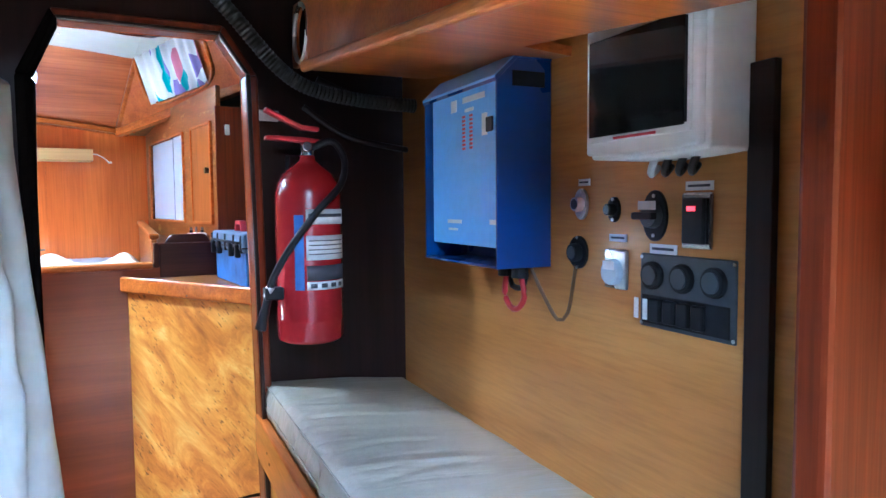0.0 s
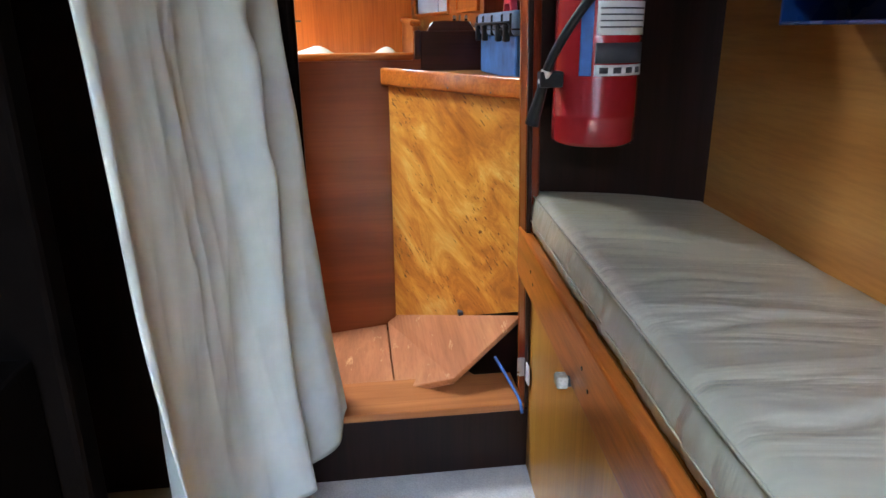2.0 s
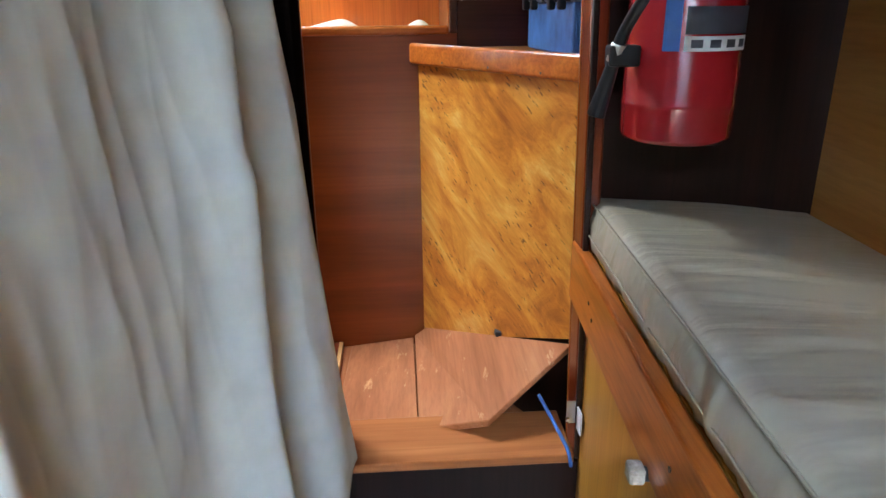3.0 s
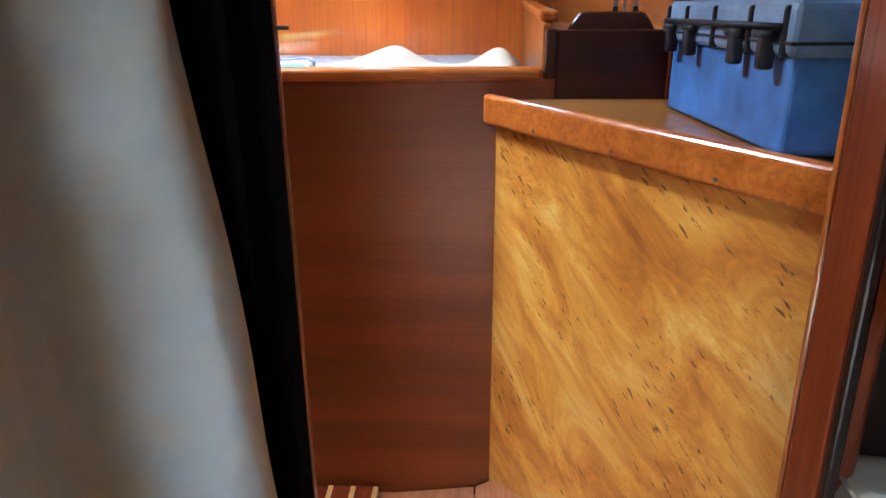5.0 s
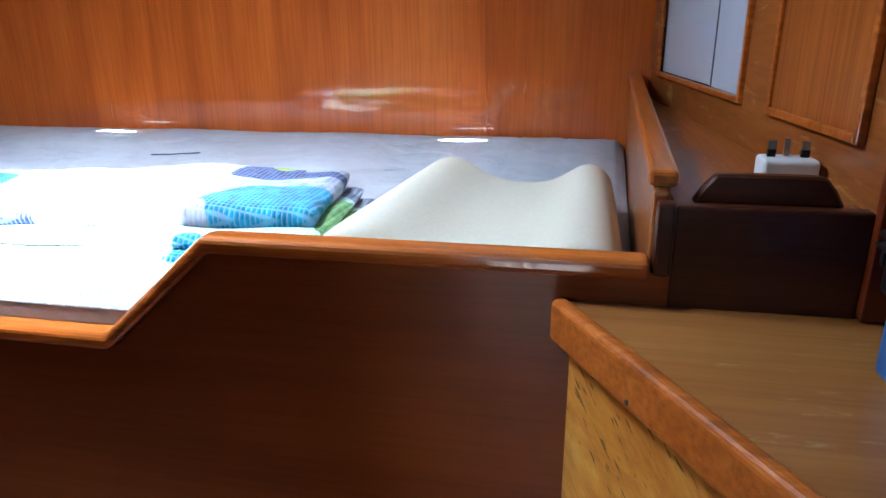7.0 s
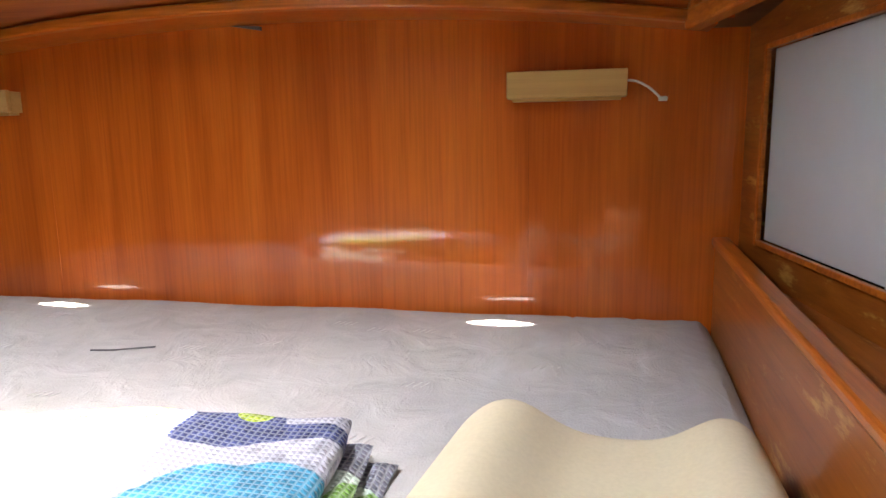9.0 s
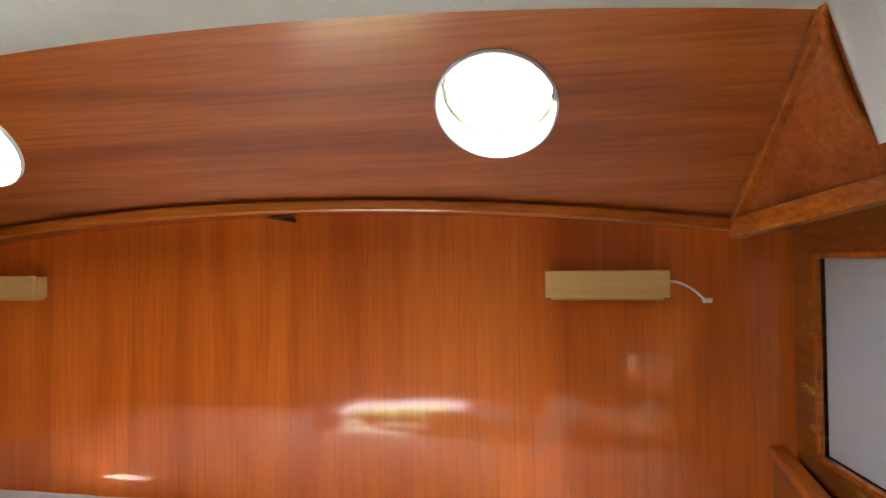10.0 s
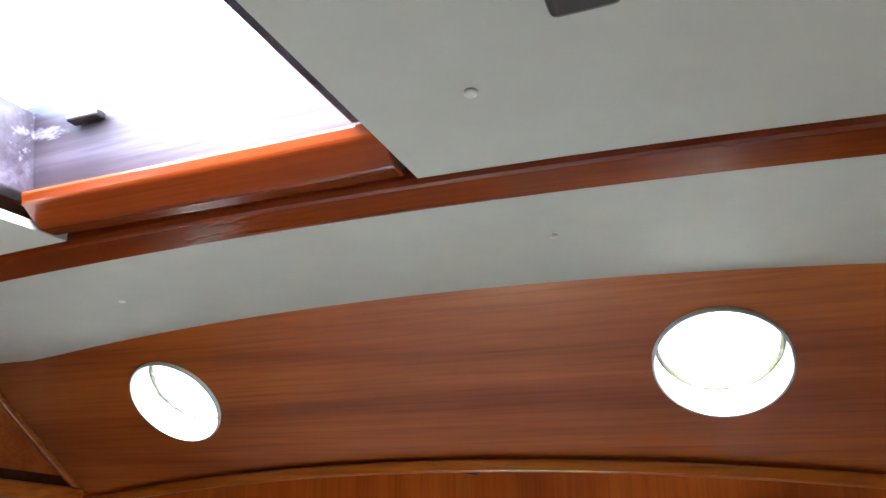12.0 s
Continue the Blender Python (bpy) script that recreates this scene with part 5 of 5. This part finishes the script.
def folded_towel(cx, cy, turn, w, d, layers, label):
    """A folded towel: thick sheets laid on one another, each with a rolled fold."""
    t = thing("folded_towel", (cx, cy, lie(cy)), label, "towel")
    z = 0.0
    for k in range(layers):
        th = (0.016, 0.028, 0.036)[k]
        ww, dd = w - 0.03 * k, d - 0.035 * k
        m = Matrix.Translation((cx - 0.012 * k, cy + 0.012 * k, lie(cy))) @ pose(0, 0, 0, 3.6, 0, turn + 2.5 * k)

        def sheet(bm):
            wave = lambda x, y: 0.009 * noise.noise((x * 7 + 3 * k, y * 7, cx)) + (0.010 * math.sin(x * 9 + 1) * math.cos(y * 6) + 0.03 * max(0, x / ww) ** 2 if k == layers - 1 else 0)
            soft_slab(bm, -ww / 2, ww / 2, -dd / 2, dd / 2, z, z + th, 70, 44, 0.014, wave)
            for v in bm.verts:
                if abs(v.co.y) > dd / 2 - 0.03 or abs(v.co.x) > ww / 2 - 0.03:
                    v.co += 0.008 * Vector((noise.noise((v.co.x * 11, v.co.y * 11, k)), noise.noise((v.co.x * 11, v.co.y * 11, k + 5)), 0))
            bmesh.ops.transform(bm, matrix=m, verts=bm.verts)
        part("fold", solid(sheet), M["towel_top" if k == layers - 1 else "towel_under"], t, "", None, True)
        z += th - 0.002
    return t


folded_towel(-0.835, 3.06, 2, 0.84, 0.35, 3, "folded waffle towel in navy, turquoise, green and white")


# reading shelves on the aft wall
def wall_shelf(x0, x1, label):
    t = thing("reading_lamp_shelf", ((x0 + x1) / 2, 3.99, 1.654), label, "wall shelf", "shelves on the aft wall")
    part("front", boxed((x0, 3.973, 1.660), (x1, 3.987, 1.719), 0.002), M["pine"], t, "pale pine front board")
    part("end", boxed((x0, 3.988, 1.660), (x0 + 0.012, YW - 0.0065, 1.716), 0.001, 1), M["pine"], t)
    part("end", boxed((x1 - 0.012, 3.988, 1.660), (x1, YW - 0.0065, 1.716), 0.001, 1), M["pine"], t)
    part("bottom", boxed((x0 + 0.012, 3.988, 1.654), (x1 - 0.012, YW - 0.0065, 1.666), 0), M["pine"], t)
    return t


s1 = wall_shelf(-0.343, -0.079, "pale pine light box on the aft wall with a white lead")
part("lead", tube([(-0.081, 3.99, 1.694), (-0.060, 3.99, 1.692), (-0.033, 3.99, 1.678), (-0.014, 3.99, 1.661), (-0.009, 3.99, 1.656)], 0.0028, 8), M["cable_white"], s1, "white lead", None, True)
part("lead_plug", boxed((-0.012, 3.985, 1.648), (0.007, 3.995, 1.658), 0.002), M["cable_white"], s1)
wall_shelf(-1.93, -1.666, "pale pine light box on the aft wall")
tagged(link("dark_wedge", solid(lambda bm: prism(bm, [(-1.03, 1.856), (-0.952, 1.852), (-0.952, 1.843)], "y", 4.01, YW - 0.0065)), M["ink"]), "dark sliver of peeling trim on the aft wall", "trim sliver")

# ---- aft cabin: starboard lockers ----
# local frame of the locker front: x along it from the forward end, y outwards into the cabin, z up
LK = Matrix.Translation((0.317, 2.752, 0)) @ pose(0, 0, 0, 0, 0, 96.3)
lock = thing("locker_front", (0.2, 3.3, 1.27), "varnished locker front with sliding panes and a small door", "locker", kind="structure")


for name, x0, x1, z0, z1 in (("bottom_rail", 0.0, 1.28, 1.27, 1.348), ("top_rail", 0.0, 1.28, 1.748, 1.88), ("stile", 0.0, 0.06, 1.348, 1.748), ("stile", 0.352, 0.487, 1.348, 1.748), ("stile", 1.17, 1.28, 1.348, 1.748)):
    part(name, boxed((x0, -0.018, z0), (x1, 0.0, z1), 0), M["worn"], lock, "flaking varnished frame", LK)
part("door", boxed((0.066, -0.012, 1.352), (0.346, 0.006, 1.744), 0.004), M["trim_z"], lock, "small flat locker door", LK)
for x0, x1, z0, z1 in ((0.06, 0.072, 1.345, 1.751), (0.34, 0.352, 1.345, 1.751), (0.072, 0.34, 1.345, 1.357), (0.072, 0.34, 1.739, 1.751)):
    part("door_bead", boxed((x0, 0.0, z0), (x1, 0.011, z1), 0.002), M["trim"], lock, "", LK)
for x0, x1, z0, z1 in ((0.487, 0.499, 1.345, 1.75), (1.158, 1.173, 1.345, 1.75), (0.499, 1.158, 1.345, 1.357), (0.499, 1.158, 1.739, 1.75)):
    part("pane_bead", boxed((x0, -0.002, z0), (x1, 0.009, z1), 0.002), M["trim"], lock, "", LK)
part("sliding_pane", boxed((0.499, -0.006, 1.357), (0.70, -0.002, 1.739), 0), M["acrylic"], lock, "pale blue-grey sliding pane", LK)
part("sliding_pane", boxed((0.688, -0.013, 1.357), (1.158, -0.009, 1.739), 0), M["acrylic"], lock, "pale blue-grey sliding pane", LK)
part("pane_edge", boxed((0.687, -0.009, 1.357), (0.692, -0.0005, 1.739), 0), M["ink"], lock, "dark pane edge", LK)
part("knob", cyl((0.10, 0.006, 1.56), (0.10, 0.022, 1.56), 0.011, 16, 0.013, 0.002), M["dark"], lock, "dark finger pull", LK)
cab = tagged(link("tall_cupboard_side", boxed((0.31, 2.735, 1.155), (1.15, 2.751, 1.80), 0.002), M["cherry"]), "dark red-brown side of a tall cupboard", "cupboard", kind="structure")
tagged(link("light_switch", boxed((0.345, 2.728, 1.69), (0.362, 2.7345, 1.73), 0.002), M["white"]), "small white switch on the cupboard side", "switch")

adaptor = thing("plug_adaptor", (0.255, 2.93, 1.277), "white mains adaptor lying with its pins up", "adaptor")
part("body", boxed((0.222, 2.885, 1.277), (0.292, 2.935, 1.312), 0.006, 3), M["white"], adaptor)
for x in (0.236, 0.278):
    part("pin", boxed((x - 0.005, 2.908, 1.312), (x + 0.005, 2.914, 1.322), 0), M["black"], adaptor, "black pin sleeve")
    part("pin", boxed((x - 0.005, 2.908, 1.322), (x + 0.005, 2.914, 1.333), 0), M["steel"], adaptor)
part("pin", boxed((0.254, 2.916, 1.312), (0.260, 2.924, 1.335), 0), M["steel"], adaptor)

# ---- aft cabin: counter by the door ----
FD = Vector((0.245, -0.43, 0)).normalized()          # along the slanting front, towards the door
FNRM = Vector((-FD.y, FD.x, 0)) * -1                 # into the passage
P0 = Vector((-0.015, 2.717, 0))
ctr = thing("corner_cabinet", (0.3, 2.5, 0.25), "corner cabinet with a scarred yellow ply front", "cabinet", kind="structure")
FRONT = Matrix.Translation(P0) @ Matrix(((FD.x, -FNRM.x, 0, 0), (FD.y, -FNRM.y, 0, 0), (0, 0, 1, 0), (0, 0, 0, 1)))
fp = part("front", solid(lambda bm: prism(bm, [(0.0, 0.25), (0.735, 0.545), (0.735, 1.108), (0.0, 1.108)], "y", 0.0, 0.018), 0.001, 1), M["scarred"], ctr, "scarred yellow ply front")
# Dark board put in for the shade below the cabinet front.
part("shade_panel", boxed((0.05, 0.03, 0.2), (0.8, 0.045, 0.7), 0), M["dark"], ctr, "dark panel standing in for the shaded recess under the front", FRONT)
fp.matrix_parent_inverse = ctr.matrix_basis.inverted() @ FRONT
top = thing("countertop", (0.4, 2.4, 1.11), "worn brown countertop with a rounded teak edge", "countertop", kind="structure")
E0, E1 = P0 + FNRM * 0.006, P0 + FD * 0.735 + FNRM * 0.006


def slab(bm):
    prism(bm, [(E0.x, E0.y + 0.03), (E1.x, E1.y), (E1.x, 2.105), (1.15, 2.105), (1.15, 2.748), (E0.x + 0.02, 2.748)], "z", 1.112, 1.153)


part("top", solid(slab, 0.0), M["counter"], top, "worn brown top")


def edge(bm):
    box(bm, (-0.014, -0.024, 1.110), (0.735, -0.001, 1.167), FRONT)


part("edge", solid(edge, 0.009, 4), M["trim"], top, "rounded teak edge")
part("finger_hole", cyl((0.216, 2.368, 1.1532), (0.216, 2.368, 1.1545), 0.0115, 20), M["ink"], top, "dark finger hole", None, True)
for k in (0.16, 0.36, 0.55):
    p = P0 + FD * k + FNRM * 0.0235
    part("plug_hole", cyl(p + Vector((0, 0, 1.122)), p + FNRM * 0.0015 + Vector((0, 0, 1.122)), 0.003, 8), M["ink"], top)
tagged(link("limber_notch", boxed((0.168, 2.365, 0.412), (0.186, 2.39, 0.428), 0.004), M["ink"]), "dark notch at the foot of the cabinet front", "notch", kind="structure")
# Added dark sheet closes the gap and gives the shade beside the step.
structure("wall_shade_sheet", boxed((0.30, 2.021, 0.2), (1.15, 2.03, 1.1), 0), M["dark"], "dark sheet standing in for the shaded space beside the step", "wall")

# ---- equipment case ----
CASE = Matrix.Translation((0.277, 2.625, 1.155)) @ pose(0, 0, 0, 0, 0, -87.6)     # x along the front, y away from the passage
case = thing("equipment_case", CASE @ Vector((0.22, 0.15, 0)), "scuffed blue plastic equipment case with black catches", "case")
CW, CD = 0.44, 0.32
part("body", solid(lambda bm: prism(bm, [(0.012, 0.0), (CW - 0.012, 0.0), (CW - 0.012, CD), (0.012, CD)], "z", 0.0, 0.115), 0.008, 3), M["case_blue"], case, "", CASE)
part("lid", boxed((0.0, -0.012, 0.112), (CW, CD + 0.012, 0.175), 0.012, 3), M["case_grey"], case, "scuffed dark blue ribbed lid", CASE)
part("seam", boxed((-0.002, -0.0145, 0.126), (CW + 0.002, CD + 0.0145, 0.130), 0.001, 1), M["black"], case, "", CASE)
for x in (0.02, 0.105, 0.215, 0.33, 0.42):
    part("lid_rib", boxed((x - 0.004, -0.017, 0.112), (x + 0.004, 0.006, 0.168), 0.004), M["black"], case, "", CASE)
for x in (0.05, 0.135, 0.30, 0.385):
    c = part("catch", boxed((x - 0.010, -0.024, 0.096), (x + 0.010, -0.006, 0.136), 0.005), M["black"], case, "black lever catch", CASE)
    part("catch_pin", cyl((x - 0.02, -0.02, 0.136), (x + 0.02, -0.02, 0.136), 0.005, 10), M["black"], c, "", CASE, True)
part("hinge_bar", cyl((0.02, -0.018, 0.145), (CW - 0.02, -0.018, 0.145), 0.004, 10), M["black"], case, "", CASE, True)
for k in range(9):
    part("lid_rib", boxed((0.10 + k * 0.024, 0.06, 0.175), (0.112 + k * 0.024, 0.20, 0.179), 0.002, 1), M["black"], case, "", CASE)
part("handle", solid(lambda bm: prism(bm, [(0.17, 0.176), (0.185, 0.176), (0.192, 0.198), (0.24, 0.198), (0.247, 0.176), (0.262, 0.176), (0.25, 0.212), (0.18, 0.212)], "y", 0.03, 0.05), 0.003), M["red_pl"], case, "red handle", CASE)

# small window with a printed curtain in the starboard trunk side
A0, A1 = Vector((0.037, 3.90, 1.812)), Vector((0.987, 2.03, 2.08))
B0 = Vector((0.125, 3.53, 2.185))
TU = (A1 - A0).normalized()
TV = ((B0 - A0) - TU * (B0 - A0).dot(TU)).normalized()
TW = TU.cross(TV).normalized()
if TW.x > 0:
    TW = -TW


def on_trunk(u, v, d=0.0):
    return A0 + TU * u + TV * v + TW * d


def print_mat():
    m, nt, b = mat("printed_curtain")
    mp = coords(nt, (5, 9, 4))
    v = nt.nodes.new("ShaderNodeTexVoronoi")
    v.inputs["Scale"].default_value = 2.2
    nt.links.new(mp.outputs[0], v.inputs[0])
    sep = nt.nodes.new("ShaderNodeSeparateColor")
    nt.links.new(v.outputs["Color"], sep.inputs[0])
    r = ramp(nt, [(0.0, (0.75, 0.78, 0.8)), (0.36, (0.02, 0.36, 0.42)), (0.55, (0.75, 0.78, 0.8)), (0.68, (0.25, 0.2, 0.5)), (0.8, (0.6, 0.2, 0.3)), (0.88, (0.7, 0.75, 0.78))])
    r.color_ramp.interpolation = "CONSTANT"
    nt.links.new(sep.outputs[1], r.inputs[0])
    nt.links.new(r.outputs[0], b.inputs["Base Color"])
    b.inputs["Roughness"].default_value = 0.9
    return m


M["print"] = print_mat()


def hanging(bm):
    n, rows = 40, []
    for i in range(n + 1):
        u = 0.36 + 0.44 * i / n
        rows.append([bm.verts.new(on_trunk(u, v, 0.016 + 0.008 * math.sin(i * 1.1))) for v in (0.055, 0.17, 0.30)])
    for p, q in zip(rows, rows[1:]):
        for k in range(2):
            bm.faces.new((p[k], q[k], q[k + 1], p[k + 1]))


win = thing("window_curtain", on_trunk(0.58, 0.055), "small printed curtain in teal, violet and white", "curtain")
wc = part("cloth", solid(hanging), M["print"], win, "", None, True)
th = wc.modifiers.new("thickness", "SOLIDIFY")
th.thickness = 0.002
part("wire", tube([on_trunk(0.32, 0.298, 0.016), on_trunk(0.86, 0.298, 0.016)], 0.003, 8, step=0.1), M["steel"], win, "", None, True)
wf = thing("window_1", on_trunk(0.58, 0.05), "rounded teak window frame in the trunk side", "window", kind="structure")
rim = []
for k in range(41):
    a = 2 * math.pi * k / 40
    c, q = math.cos(a), math.sin(a)
    rim.append(on_trunk(0.59 + 0.26 * math.copysign(abs(c) ** 0.5, c), 0.185 + 0.14 * math.copysign(abs(q) ** 0.5, q), 0.006))
part("window_frame", tube(rim, 0.009, 8), M["trim"], wf, "", None, True)
